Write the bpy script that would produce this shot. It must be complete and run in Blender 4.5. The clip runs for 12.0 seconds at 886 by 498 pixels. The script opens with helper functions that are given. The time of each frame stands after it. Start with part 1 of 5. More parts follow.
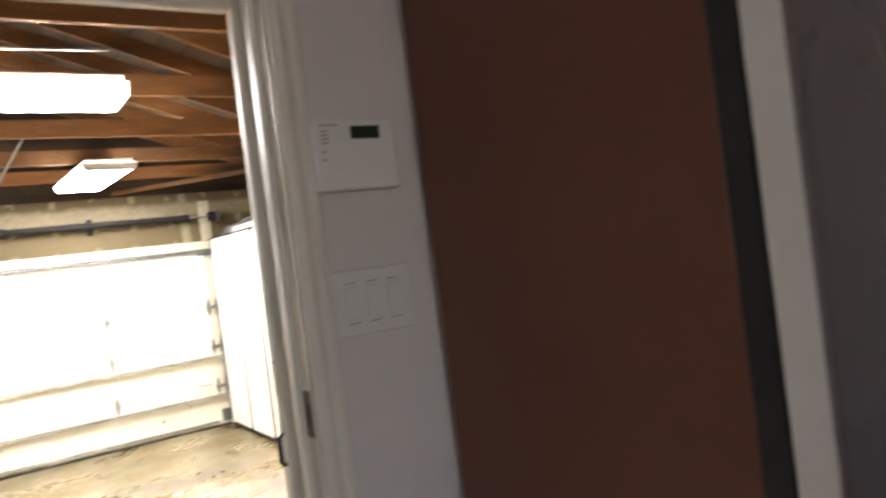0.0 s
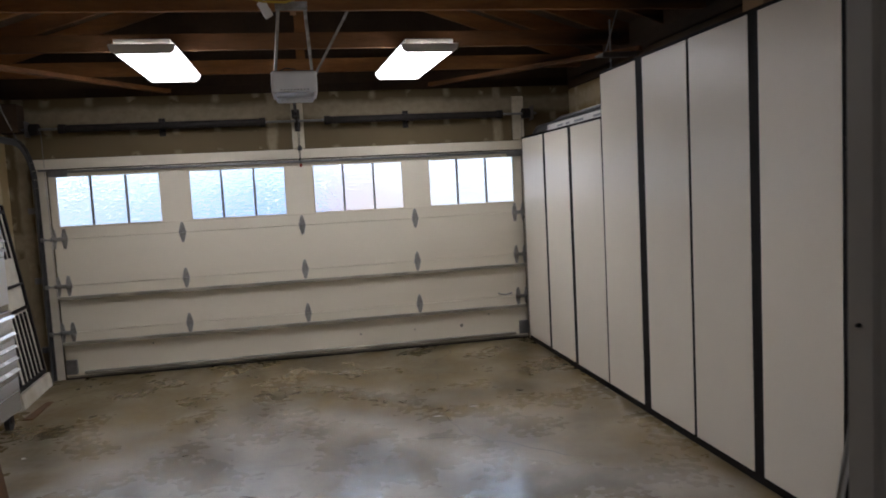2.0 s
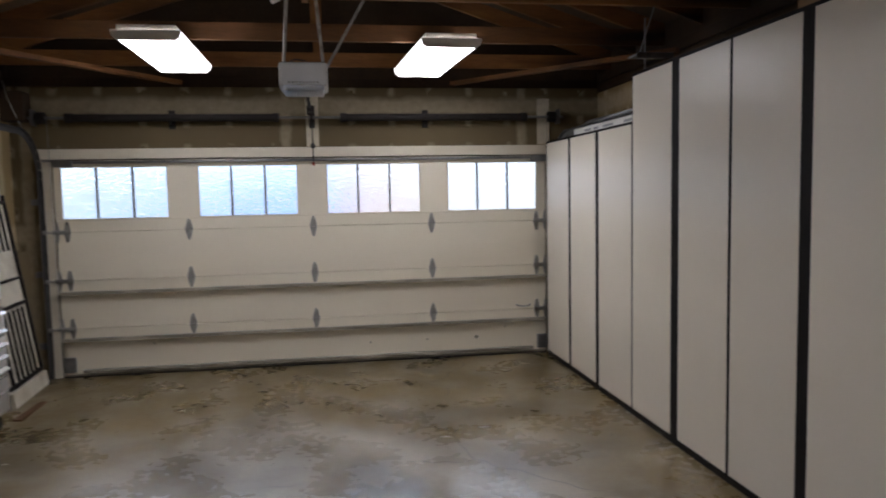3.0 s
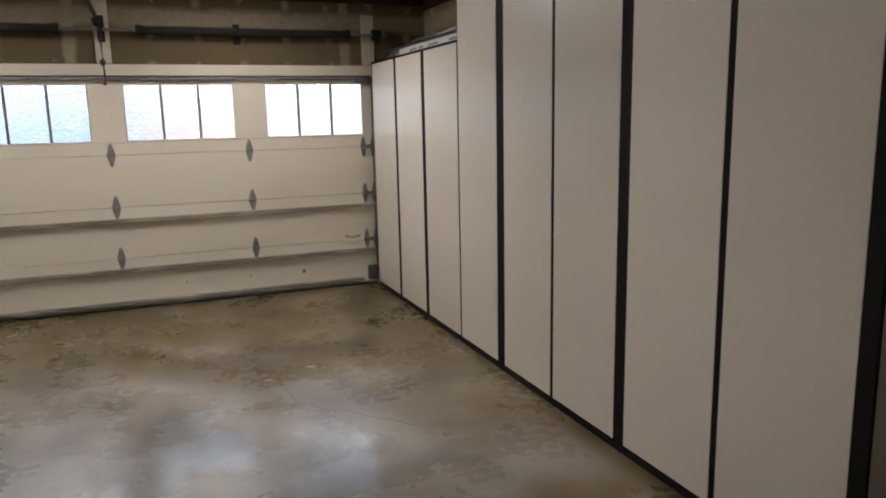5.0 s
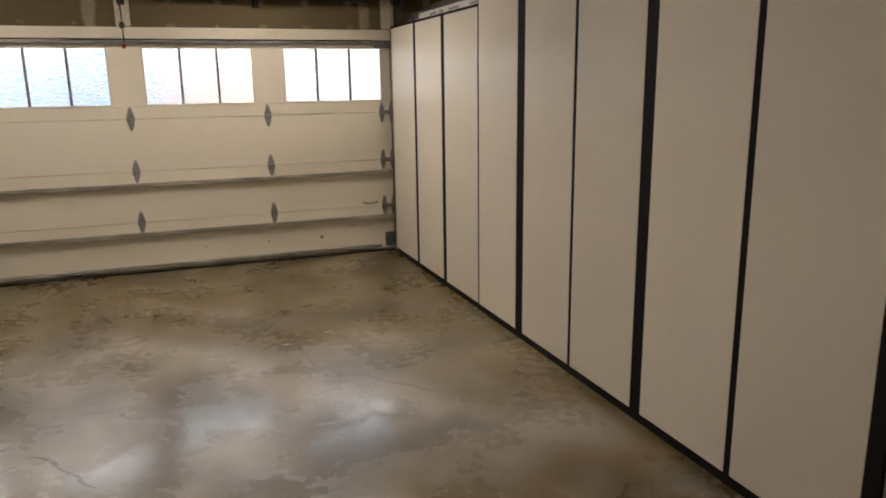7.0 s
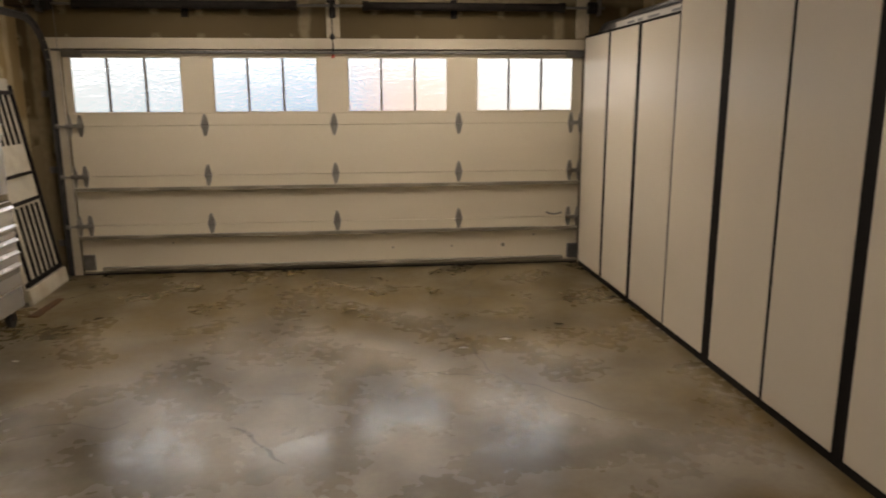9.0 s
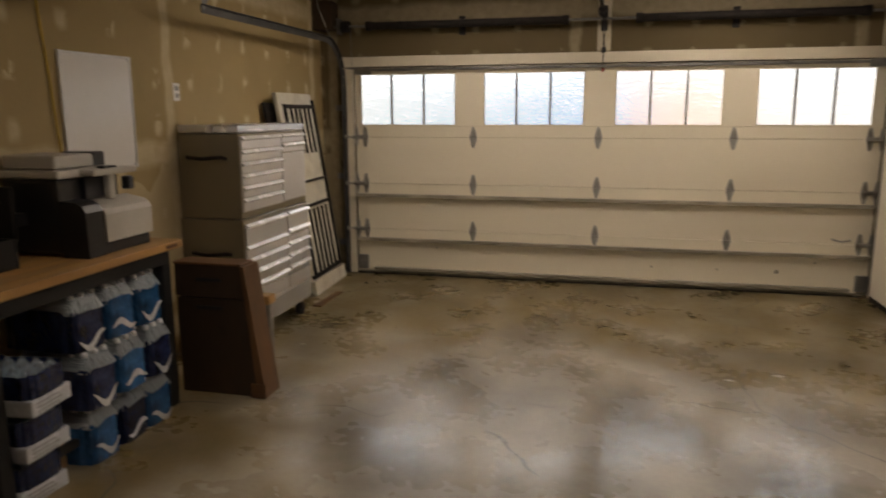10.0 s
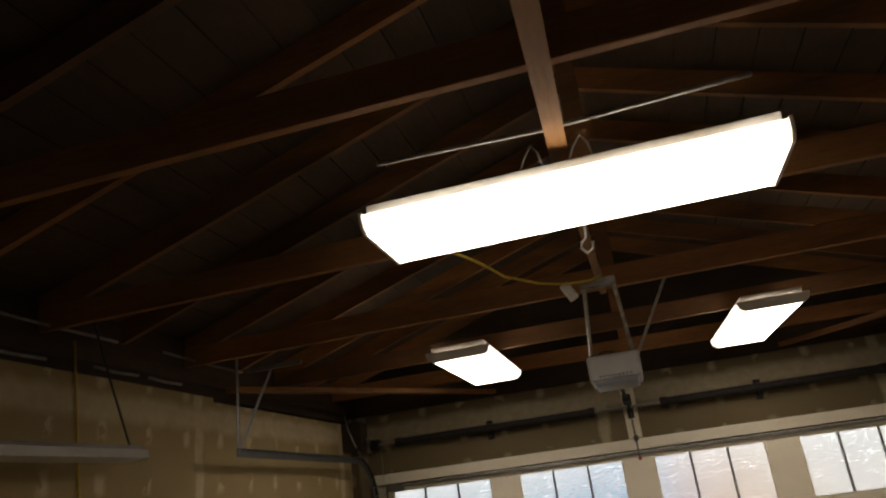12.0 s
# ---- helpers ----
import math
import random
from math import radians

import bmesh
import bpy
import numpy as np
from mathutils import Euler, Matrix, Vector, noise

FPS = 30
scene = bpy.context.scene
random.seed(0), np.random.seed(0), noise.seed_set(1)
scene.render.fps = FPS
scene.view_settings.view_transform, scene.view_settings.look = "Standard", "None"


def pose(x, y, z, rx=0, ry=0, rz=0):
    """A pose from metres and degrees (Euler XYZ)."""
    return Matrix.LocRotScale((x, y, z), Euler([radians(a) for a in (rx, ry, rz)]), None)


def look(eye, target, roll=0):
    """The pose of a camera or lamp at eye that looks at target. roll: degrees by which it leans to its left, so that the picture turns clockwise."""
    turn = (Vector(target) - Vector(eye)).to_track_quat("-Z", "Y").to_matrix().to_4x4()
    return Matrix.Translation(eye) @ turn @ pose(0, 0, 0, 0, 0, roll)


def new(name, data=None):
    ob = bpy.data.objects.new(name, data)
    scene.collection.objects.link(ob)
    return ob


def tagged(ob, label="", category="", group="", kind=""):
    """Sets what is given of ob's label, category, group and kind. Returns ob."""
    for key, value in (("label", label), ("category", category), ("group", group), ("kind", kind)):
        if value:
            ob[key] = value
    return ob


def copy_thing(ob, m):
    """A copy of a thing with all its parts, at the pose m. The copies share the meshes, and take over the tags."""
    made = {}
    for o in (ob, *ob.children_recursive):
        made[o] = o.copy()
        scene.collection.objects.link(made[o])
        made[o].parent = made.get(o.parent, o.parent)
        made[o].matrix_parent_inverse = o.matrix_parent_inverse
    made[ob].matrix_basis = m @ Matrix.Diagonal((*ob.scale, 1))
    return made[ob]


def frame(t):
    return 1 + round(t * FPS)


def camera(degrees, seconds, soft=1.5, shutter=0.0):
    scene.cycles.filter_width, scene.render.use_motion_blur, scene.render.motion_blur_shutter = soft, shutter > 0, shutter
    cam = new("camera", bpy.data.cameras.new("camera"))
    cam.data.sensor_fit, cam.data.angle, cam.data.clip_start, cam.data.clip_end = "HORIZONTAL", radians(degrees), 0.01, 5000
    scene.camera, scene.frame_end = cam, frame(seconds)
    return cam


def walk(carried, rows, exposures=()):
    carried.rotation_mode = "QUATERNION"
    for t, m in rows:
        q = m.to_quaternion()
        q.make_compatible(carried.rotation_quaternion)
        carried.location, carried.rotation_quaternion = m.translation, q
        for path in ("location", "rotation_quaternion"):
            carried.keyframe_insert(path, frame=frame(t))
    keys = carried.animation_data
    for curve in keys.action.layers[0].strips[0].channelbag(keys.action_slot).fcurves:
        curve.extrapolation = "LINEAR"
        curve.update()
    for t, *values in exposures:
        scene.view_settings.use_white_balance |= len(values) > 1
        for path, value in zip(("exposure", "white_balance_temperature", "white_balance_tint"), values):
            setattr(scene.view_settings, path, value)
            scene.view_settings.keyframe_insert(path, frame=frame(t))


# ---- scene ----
cam = camera(62.9, 12.0, soft=1.8, shutter=0.3)
PATH = [
    (0, (-0.074, -8.882, 1.822), (1.033, -7.217, 1.811), -7.3),
    (0.3, (-0.064, -8.743, 1.799), (0.818, -6.95, 1.725), -5.3),
    (0.5, (-0.04, -8.632, 1.799), (0.686, -6.77, 1.742), -3.4),
    (0.7, (-0.025, -8.532, 1.797), (0.492, -6.601, 1.747), -3.0),
    (1, (-0.013, -8.398, 1.79), (0.274, -6.421, 1.696), -2.4),
    (1.5, (0.003, -8.094, 1.756), (0.395, -6.138, 1.623), -1.9),
    (1.6, (0.002, -8.045, 1.755), (0.403, -6.09, 1.623), -2.6),
    (2, (0.03, -7.876, 1.745), (0.399, -5.918, 1.578), -3.0),
    (2.5, (0.132, -7.695, 1.758), (0.326, -5.711, 1.601), -3.4),
    (3, (0.145, -7.524, 1.755), (0.457, -5.555, 1.598), -1.1),
    (3.2, (0.159, -7.465, 1.746), (0.604, -5.523, 1.571), -0.6),
    (4.8, (0.322, -7.243, 1.719), (1.003, -5.392, 1.39), -1.6),
    (5, (0.338, -7.24, 1.715), (1.063, -5.411, 1.356), -1.2),
    (5.5, (0.35, -7.228, 1.696), (1.11, -5.431, 1.257), 0.2),
    (6, (0.322, -7.229, 1.712), (0.988, -5.392, 1.283), -0.8),
    (6.5, (0.318, -7.238, 1.714), (0.982, -5.412, 1.238), -1.0),
    (6.7, (0.319, -7.233, 1.714), (0.995, -5.409, 1.249), -0.7),
    (8.3, (0.337, -7.222, 1.719), (0.931, -5.348, 1.349), -1.2),
    (8.5, (0.33, -7.213, 1.72), (0.796, -5.303, 1.354), -0.7),
    (9, (0.297, -7.207, 1.701), (0.503, -5.261, 1.287), -0.2),
    (9.2, (0.288, -7.21, 1.695), (0.369, -5.254, 1.284), -0.4),
    (9.5, (0.243, -7.179, 1.701), (0.102, -5.224, 1.304), -0.1),
    (10, (0.182, -7.18, 1.693), (-0.275, -5.269, 1.319), -0.2),
    (10.5, (0.125, -7.183, 1.73), (-0.613, -5.324, 1.766), -4.9),
    (11, (0.098, -7.18, 1.772), (-0.598, -5.335, 2.102), -7.0),
    (11.5, (0.099, -7.186, 1.819), (-0.483, -5.343, 2.336), -7.0),
    (12, (0.124, -7.179, 1.86), (-0.31, -5.344, 2.526), -7.4),
]
EXPOSURES = [(0, 2.75, 6500, 10), (0.5, 1.35, 6400, 10), (0.8, 0.7, 6350, 10), (1.0, 0.3, 6300, 10), (1.5, -0.12, 6100, 15), (2.5, -0.24, 6050, 14), (3.2, -0.18, 6100, 15), (5.0, -0.03, 6550, 15), (6.0, 0.0, 6950, 15), (8.5, -0.14, 8150, 16), (9.0, -0.25, 8250, 16), (10, -0.22, 8300, 16), (11, -0.12, 8350, 17), (11.5, -0.35, 8000, 14), (12, -0.8, 8000, 13)]
walk(cam, [(t, look(eye, target, roll)) for t, eye, target, roll in PATH], EXPOSURES)
LAMP, LAMP_COLOUR, OUTSIDE, SKY, HOUSE_FILL = 15.5, (1.0, 0.975, 0.955), 1.55, 0.06, 0.64

# ---- light ----
def nodes_of(owner):
    owner.use_nodes = True
    return owner.node_tree.nodes, owner.node_tree.links


world = bpy.data.worlds.new("sky")
scene.world = world
wn, wl = nodes_of(world)
sky = wn.new("ShaderNodeTexSky")
sky.sky_type, sky.sun_disc = "NISHITA", False
sky.sun_elevation, sky.sun_rotation = radians(40), radians(150)
wn["Background"].inputs["Strength"].default_value = SKY
wl.new(sky.outputs["Color"], wn["Background"].inputs["Color"])
sun = new("sun", bpy.data.lights.new("sun", "SUN"))
sun.data.energy, sun.data.angle, sun.data.color = 2.0, radians(10), (1.0, 0.95, 0.88)
sun.matrix_world = look((0, 0, 30), (8, 12, 0))


# ---- materials ----
def mat(name, colour, rough=0.5, metal=0.0, vary=0.12, scale=6.0, grain=60.0, bump=0.08, stain=None, stain_scale=2.0,
        stretch=(1, 1, 1), spec=0.5, piece=0.0, coat=0.0, rough_vary=0.12):
    """A surface with broad patches, fine grain, relief and uneven gloss."""
    m = bpy.data.materials.new(name)
    n, l = nodes_of(m)
    b = n["Principled BSDF"]
    b.inputs["Metallic"].default_value = metal
    b.inputs["Specular IOR Level"].default_value = spec
    b.inputs["Coat Weight"].default_value = coat
    tc = n.new("ShaderNodeTexCoord")
    mp = n.new("ShaderNodeMapping")
    mp.inputs["Scale"].default_value = stretch
    l.new(tc.outputs["Object"], mp.inputs["Vector"])

    def noise_at(s, detail):
        t = n.new("ShaderNodeTexNoise")
        t.inputs["Scale"].default_value, t.inputs["Detail"].default_value = s, detail
        l.new(mp.outputs["Vector"], t.inputs["Vector"])
        return t.outputs["Fac"]

    broad, fine = noise_at(scale, 4), noise_at(grain, 3)

    def mixed(fac, a, c, kind="MIX"):
        x = n.new("ShaderNodeMix")
        x.data_type, x.blend_type = "RGBA", kind
        for sock, v in ((x.inputs[0], fac), (x.inputs[6], a), (x.inputs[7], c)):
            if isinstance(v, (int, float)):
                sock.default_value = v
            elif isinstance(v, tuple):
                sock.default_value = (*v[:3], 1)
            else:
                l.new(v, sock)
        return x.outputs[2]

    def ramp(v, lo, hi):
        r = n.new("ShaderNodeMapRange")
        r.inputs["From Min"].default_value, r.inputs["From Max"].default_value = lo, hi
        l.new(v, r.inputs["Value"])
        return r.outputs["Result"]

    dark = tuple(c * (1 - vary) for c in colour)
    light = tuple(min(1, c * (1 + vary)) for c in colour)
    col = mixed(ramp(broad, 0.3, 0.7), dark, light)
    grains = mixed(ramp(fine, 0.3, 0.7), tuple(1 - vary * 0.6 for _ in colour), (1.0, 1.0, 1.0))
    col = mixed(1.0, col, grains, "MULTIPLY")
    if stain:
        col = mixed(ramp(noise_at(stain_scale, 6), 0.5, 0.72), col, stain)
    if piece:
        info = n.new("ShaderNodeObjectInfo")
        r = n.new("ShaderNodeMapRange")
        r.inputs["To Min"].default_value, r.inputs["To Max"].default_value = 1 - piece, 1 + piece
        l.new(info.outputs["Random"], r.inputs["Value"])
        comb = n.new("ShaderNodeCombineColor")
        for i in range(3):
            l.new(r.outputs["Result"], comb.inputs[i])
        col = mixed(1.0, col, comb.outputs["Color"], "MULTIPLY")
    l.new(col, b.inputs["Base Color"])
    rr = n.new("ShaderNodeMapRange")
    rr.inputs["To Min"].default_value, rr.inputs["To Max"].default_value = max(0.03, rough - rough_vary), min(1, rough + rough_vary)
    l.new(broad, rr.inputs["Value"])
    l.new(rr.outputs["Result"], b.inputs["Roughness"])
    if bump:
        bp = n.new("ShaderNodeBump")
        bp.inputs["Strength"].default_value, bp.inputs["Distance"].default_value = bump, 0.01
        l.new(fine, bp.inputs["Height"])
        l.new(bp.outputs["Normal"], b.inputs["Normal"])
    return m


def glow(name, colour, strength):
    m = bpy.data.materials.new(name)
    n, l = nodes_of(m)
    b = n["Principled BSDF"]
    b.inputs["Base Color"].default_value = (0.8, 0.8, 0.78, 1)
    b.inputs["Emission Color"].default_value = (*colour, 1)
    b.inputs["Emission Strength"].default_value = strength
    return m


def glass(name, colour, rough, bump=0.0, scale=60.0, weight=1.0):
    m = bpy.data.materials.new(name)
    n, l = nodes_of(m)
    b = n["Principled BSDF"]
    b.inputs["Base Color"].default_value = (*colour, 1)
    b.inputs["Transmission Weight"].default_value = weight
    b.inputs["Roughness"].default_value, b.inputs["IOR"].default_value = rough, 1.45
    if bump:
        tc, t, bp = n.new("ShaderNodeTexCoord"), n.new("ShaderNodeTexNoise"), n.new("ShaderNodeBump")
        t.inputs["Scale"].default_value, t.inputs["Detail"].default_value, t.inputs["Distortion"].default_value = scale, 2, 0.4
        bp.inputs["Strength"].default_value, bp.inputs["Distance"].default_value = bump, 0.02
        mp = n.new("ShaderNodeMapping")
        mp.inputs["Scale"].default_value = (0.6, 9.0, 1.3)
        l.new(tc.outputs["Object"], mp.inputs["Vector"])
        l.new(mp.outputs["Vector"], t.inputs["Vector"])
        l.new(t.outputs["Fac"], bp.inputs["Height"])
        l.new(bp.outputs["Normal"], b.inputs["Normal"])
    return m


def concrete():
    """Old power-trowelled slab: cloudy tan and grey, oil stains, worn glossy patches and pits."""
    m = bpy.data.materials.new("garage_concrete")
    n, l = nodes_of(m)
    b = n["Principled BSDF"]
    tc = n.new("ShaderNodeTexCoord")

    def tex(s, d, dist=0.0):
        t = n.new("ShaderNodeTexNoise")
        t.inputs["Scale"].default_value, t.inputs["Detail"].default_value, t.inputs["Distortion"].default_value = s, d, dist
        t.inputs["Roughness"].default_value = 0.43
        l.new(tc.outputs["Object"], t.inputs["Vector"])
        return t.outputs["Fac"]

    def rng(v, lo, hi, a=0.0, c=1.0):
        r = n.new("ShaderNodeMapRange")
        r.interpolation_type = "SMOOTHSTEP"
        for k, x in (("From Min", lo), ("From Max", hi), ("To Min", a), ("To Max", c)):
            r.inputs[k].default_value = x
        l.new(v, r.inputs["Value"])
        return r.outputs["Result"]

    def mix(f, a, c, kind="MIX"):
        x = n.new("ShaderNodeMix")
        x.data_type, x.blend_type = "RGBA", kind
        for sock, v in ((x.inputs[0], f), (x.inputs[6], a), (x.inputs[7], c)):
            if isinstance(v, float):
                sock.default_value = v
            elif isinstance(v, tuple):
                sock.default_value = (*v, 1)
            else:
                l.new(v, sock)
        return x.outputs[2]

    def math_op(kind, a, c=0.0):
        x = n.new("ShaderNodeMath")
        x.operation = kind
        for k, v in enumerate((a, c)):
            if isinstance(v, (int, float)):
                x.inputs[k].default_value = v
            else:
                l.new(v, x.inputs[k])
        return x.outputs["Value"]

    sx = n.new("ShaderNodeSeparateXYZ")
    l.new(tc.outputs["Object"], sx.inputs["Vector"])
    X, Y = sx.outputs["X"], sx.outputs["Y"]
    cloud, tan, blot, rag = tex(0.8, 4), tex(0.55, 4), tex(1.3, 3), tex(1.1, 4)
    # trafficked middle: worn smooth, with window and lamp reflections painted in as pale grey
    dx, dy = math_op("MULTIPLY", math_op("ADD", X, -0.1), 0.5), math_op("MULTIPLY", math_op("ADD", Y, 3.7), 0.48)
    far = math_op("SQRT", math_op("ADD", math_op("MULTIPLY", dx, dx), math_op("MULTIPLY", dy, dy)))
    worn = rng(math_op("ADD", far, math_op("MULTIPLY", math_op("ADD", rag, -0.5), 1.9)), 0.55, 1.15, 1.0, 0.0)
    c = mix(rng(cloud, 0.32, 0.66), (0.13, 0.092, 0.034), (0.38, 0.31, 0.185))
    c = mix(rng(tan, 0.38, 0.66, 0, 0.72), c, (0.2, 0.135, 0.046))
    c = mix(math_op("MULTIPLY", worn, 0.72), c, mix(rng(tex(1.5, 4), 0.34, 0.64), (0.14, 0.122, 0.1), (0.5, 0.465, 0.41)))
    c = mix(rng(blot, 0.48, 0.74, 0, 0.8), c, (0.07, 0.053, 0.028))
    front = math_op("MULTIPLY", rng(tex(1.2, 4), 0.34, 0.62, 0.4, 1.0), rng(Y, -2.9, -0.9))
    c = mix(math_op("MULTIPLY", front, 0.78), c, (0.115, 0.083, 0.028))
    c = mix(rng(tex(3.2, 3), 0.42, 0.8, 0, 0.34), c, (0.46, 0.42, 0.35))
    c = mix(rng(tex(4.6, 1), 0.45, 0.8, 0, 0.26), c, (0.09, 0.068, 0.036))
    c = mix(0.42, c, mix(rng(tex(30, 4), 0.3, 0.7), (0.74, 0.74, 0.74), (1.0, 1.0, 1.0)), "MULTIPLY")

    def cells(scale, kind):
        v = n.new("ShaderNodeTexVoronoi")
        v.feature = kind
        v.inputs["Scale"].default_value = scale
        wob, add = n.new("ShaderNodeTexNoise"), n.new("ShaderNodeVectorMath")
        wob.inputs["Scale"].default_value, wob.inputs["Detail"].default_value = 2.5, 1
        add.operation = "MULTIPLY_ADD"
        add.inputs[1].default_value = (0.35, 0.35, 0.0)
        l.new(wob.outputs["Color"], add.inputs[0])
        l.new(tc.outputs["Object"], wob.inputs["Vector"])
        l.new(tc.outputs["Object"], add.inputs[2])
        l.new(add.outputs["Vector"], v.inputs["Vector"])
        return v.outputs["Distance"]

    # pits, and hairline cracks that come and go
    c = mix(rng(cells(2.6, "F1"), 0.012, 0.034, 0.5, 0.0), c, (0.045, 0.036, 0.028))
    crack = math_op("MULTIPLY", rng(cells(0.45, "DISTANCE_TO_EDGE"), 0.0012, 0.004, 0.75, 0.0), rng(tex(0.9, 3), 0.48, 0.54))
    c = mix(crack, c, (0.06, 0.05, 0.038))
    l.new(c, b.inputs["Base Color"])
    gloss = math_op("ADD", rng(tex(1.9, 3), 0.35, 0.65, 0.22, 0.36), math_op("MULTIPLY", rng(tex(14, 4), 0.35, 0.7), 0.08))
    l.new(math_op("SUBTRACT", gloss, math_op("MULTIPLY", worn, 0.05)), b.inputs["Roughness"])
    b.inputs["Specular IOR Level"].default_value = 0.7
    bp = n.new("ShaderNodeBump")
    bp.inputs["Strength"].default_value, bp.inputs["Distance"].default_value = 0.05, 0.003
    l.new(tex(24, 4), bp.inputs["Height"])
    l.new(bp.outputs["Normal"], b.inputs["Normal"])
    return m


def drywall(name, u, v, tone=1.0, pale=1.0):
    """Bare tan drywall with paler taped seams and dabs of filler over the screws; u runs along the wall, v up it."""
    m = bpy.data.materials.new(name)
    n, l = nodes_of(m)
    b = n["Principled BSDF"]
    b.inputs["Roughness"].default_value = 0.85
    tc, sep = n.new("ShaderNodeTexCoord"), n.new("ShaderNodeSeparateXYZ")
    l.new(tc.outputs["Object"], sep.inputs["Vector"])

    def op(kind, a, c=0.0, d=None):
        x = n.new("ShaderNodeMath")
        x.operation = kind
        for i, val in enumerate((a, c) if d is None else (a, c, d)):
            if isinstance(val, (int, float)):
                x.inputs[i].default_value = val
            else:
                l.new(val, x.inputs[i])
        return x.outputs["Value"]

    def tex(s, d):
        t = n.new("ShaderNodeTexNoise")
        t.inputs["Scale"].default_value, t.inputs["Detail"].default_value = s, d
        l.new(tc.outputs["Object"], t.inputs["Vector"])
        return t.outputs["Fac"]

    def near(val, period, shift, half, soft):
        """1 within half of the lines of a period."""
        p = op("ABSOLUTE", op("SUBTRACT", op("WRAP", op("SUBTRACT", val, shift), period / 2, -period / 2), 0.0))
        r = n.new("ShaderNodeMapRange")
        r.inputs["From Min"].default_value, r.inputs["From Max"].default_value = half, half + soft
        r.inputs["To Min"].default_value, r.inputs["To Max"].default_value = 1.0, 0.0
        l.new(p, r.inputs["Value"])
        return r.outputs["Result"]

    U, V, rag = sep.outputs[u], sep.outputs[v], tex(5, 5)
    wob = op("MULTIPLY_ADD", rag, 0.1, -0.05)
    U2, V2 = op("ADD", U, wob), op("ADD", V, wob)
    seam = op("MAXIMUM", near(U2, 2.44, -2.68, 0.035, 0.03), near(V2, 1.22, 1.42, 0.05, 0.06))
    dabs = op("MULTIPLY", near(U2, 0.406, 0.02, 0.018, 0.035), near(V2, 0.3, 0.11, 0.03, 0.05))
    dabs = op("MULTIPLY", dabs, op("MULTIPLY", op("GREATER_THAN", rag, 0.47), 0.8))
    mud = op("MULTIPLY", op("MAXIMUM", op("MULTIPLY", seam, 0.75), dabs), op("MULTIPLY_ADD", tex(14, 3), 0.7, 0.25))
    low = op("MULTIPLY", op("LESS_THAN", V2, 1.5), 0.35)
    mud = op("MAXIMUM", mud, op("MULTIPLY", low, op("GREATER_THAN", tex(1.3, 3), 0.42)))

    def mix(f, a, c):
        x = n.new("ShaderNodeMix")
        x.data_type = "RGBA"
        for sock, val in ((x.inputs[0], f), (x.inputs[6], a), (x.inputs[7], c)):
            if isinstance(val, tuple):
                sock.default_value = (*val, 1)
            else:
                l.new(val, sock)
        return x.outputs[2]

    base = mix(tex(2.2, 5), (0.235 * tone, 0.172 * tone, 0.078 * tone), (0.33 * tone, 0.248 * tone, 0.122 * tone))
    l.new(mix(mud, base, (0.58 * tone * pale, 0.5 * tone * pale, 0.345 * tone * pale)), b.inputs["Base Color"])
    bp = n.new("ShaderNodeBump")
    bp.inputs["Strength"].default_value, bp.inputs["Distance"].default_value = 0.15, 0.004
    l.new(tex(45, 4), bp.inputs["Height"])
    l.new(bp.outputs["Normal"], b.inputs["Normal"])
    return m


M_FLOOR = concrete()
# one drywall in two tones: the front wall's is lowered to hold its shade
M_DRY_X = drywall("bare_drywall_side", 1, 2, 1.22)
M_DRY_Y = drywall("bare_drywall_front_shaded", 0, 2, 0.42, 1.7)
M_DOOR = mat("cream_door_paint", (0.78, 0.715, 0.58), 0.42, vary=0.035, scale=1.5, grain=90, bump=0.05, stretch=(0.2, 1, 1), stain=(0.66, 0.59, 0.46), stain_scale=1.1)
# glazing bars: their backlit shade is put into the grey
M_MULL = mat("backlit_glazing_bar", (0.26, 0.26, 0.255), 0.5, vary=0.06, scale=8)
# cream darkened by the struts' shade; also the bottom rail's own grey-brown
M_STRUT = mat("shaded_grey_cream", (0.27, 0.25, 0.2), 0.4, vary=0.06, scale=3, grain=70, stain=(0.5, 0.45, 0.36), stain_scale=3)
M_GALV = mat("galvanised_steel", (0.34, 0.33, 0.31), 0.45, 0.6, vary=0.25, scale=22, grain=120, stain=(0.16, 0.13, 0.1), stain_scale=9)
M_DARKSTEEL = mat("dark_oily_steel", (0.02, 0.017, 0.016), 0.7, 0.0, spec=0.2, vary=0.3, scale=15, grain=90)
M_TRACK = mat("grey_track_steel", (0.25, 0.25, 0.25), 0.4, 0.8, vary=0.2, scale=10, grain=80)
# darker copy of the track steel, for the left track standing in shadow
M_TRACK_SHADED = mat("shaded_track_steel", (0.09, 0.09, 0.09), 0.45, 0.5, vary=0.25, scale=10, grain=80)
M_RUBBER = mat("black_rubber", (0.02, 0.02, 0.02), 0.8, vary=0.3, scale=12)
M_FROST = glass("rain_glass", (0.97, 0.98, 1.0), 0.05, 0.68, 40.0)
M_TINT = bpy.data.materials.new("dark_insect_mesh")
n, l = nodes_of(M_TINT)
tr, mx = n.new("ShaderNodeBsdfTransparent"), n.new("ShaderNodeMixShader")
mx.inputs[0].default_value = 0.87
n["Principled BSDF"].inputs["Base Color"].default_value = (0.016, 0.016, 0.018, 1)
n["Principled BSDF"].inputs["Roughness"].default_value = 0.6
n["Principled BSDF"].inputs["Specular IOR Level"].default_value = 0.12
l.new(tr.outputs["BSDF"], mx.inputs[1])
l.new(n["Principled BSDF"].outputs["BSDF"], mx.inputs[2])
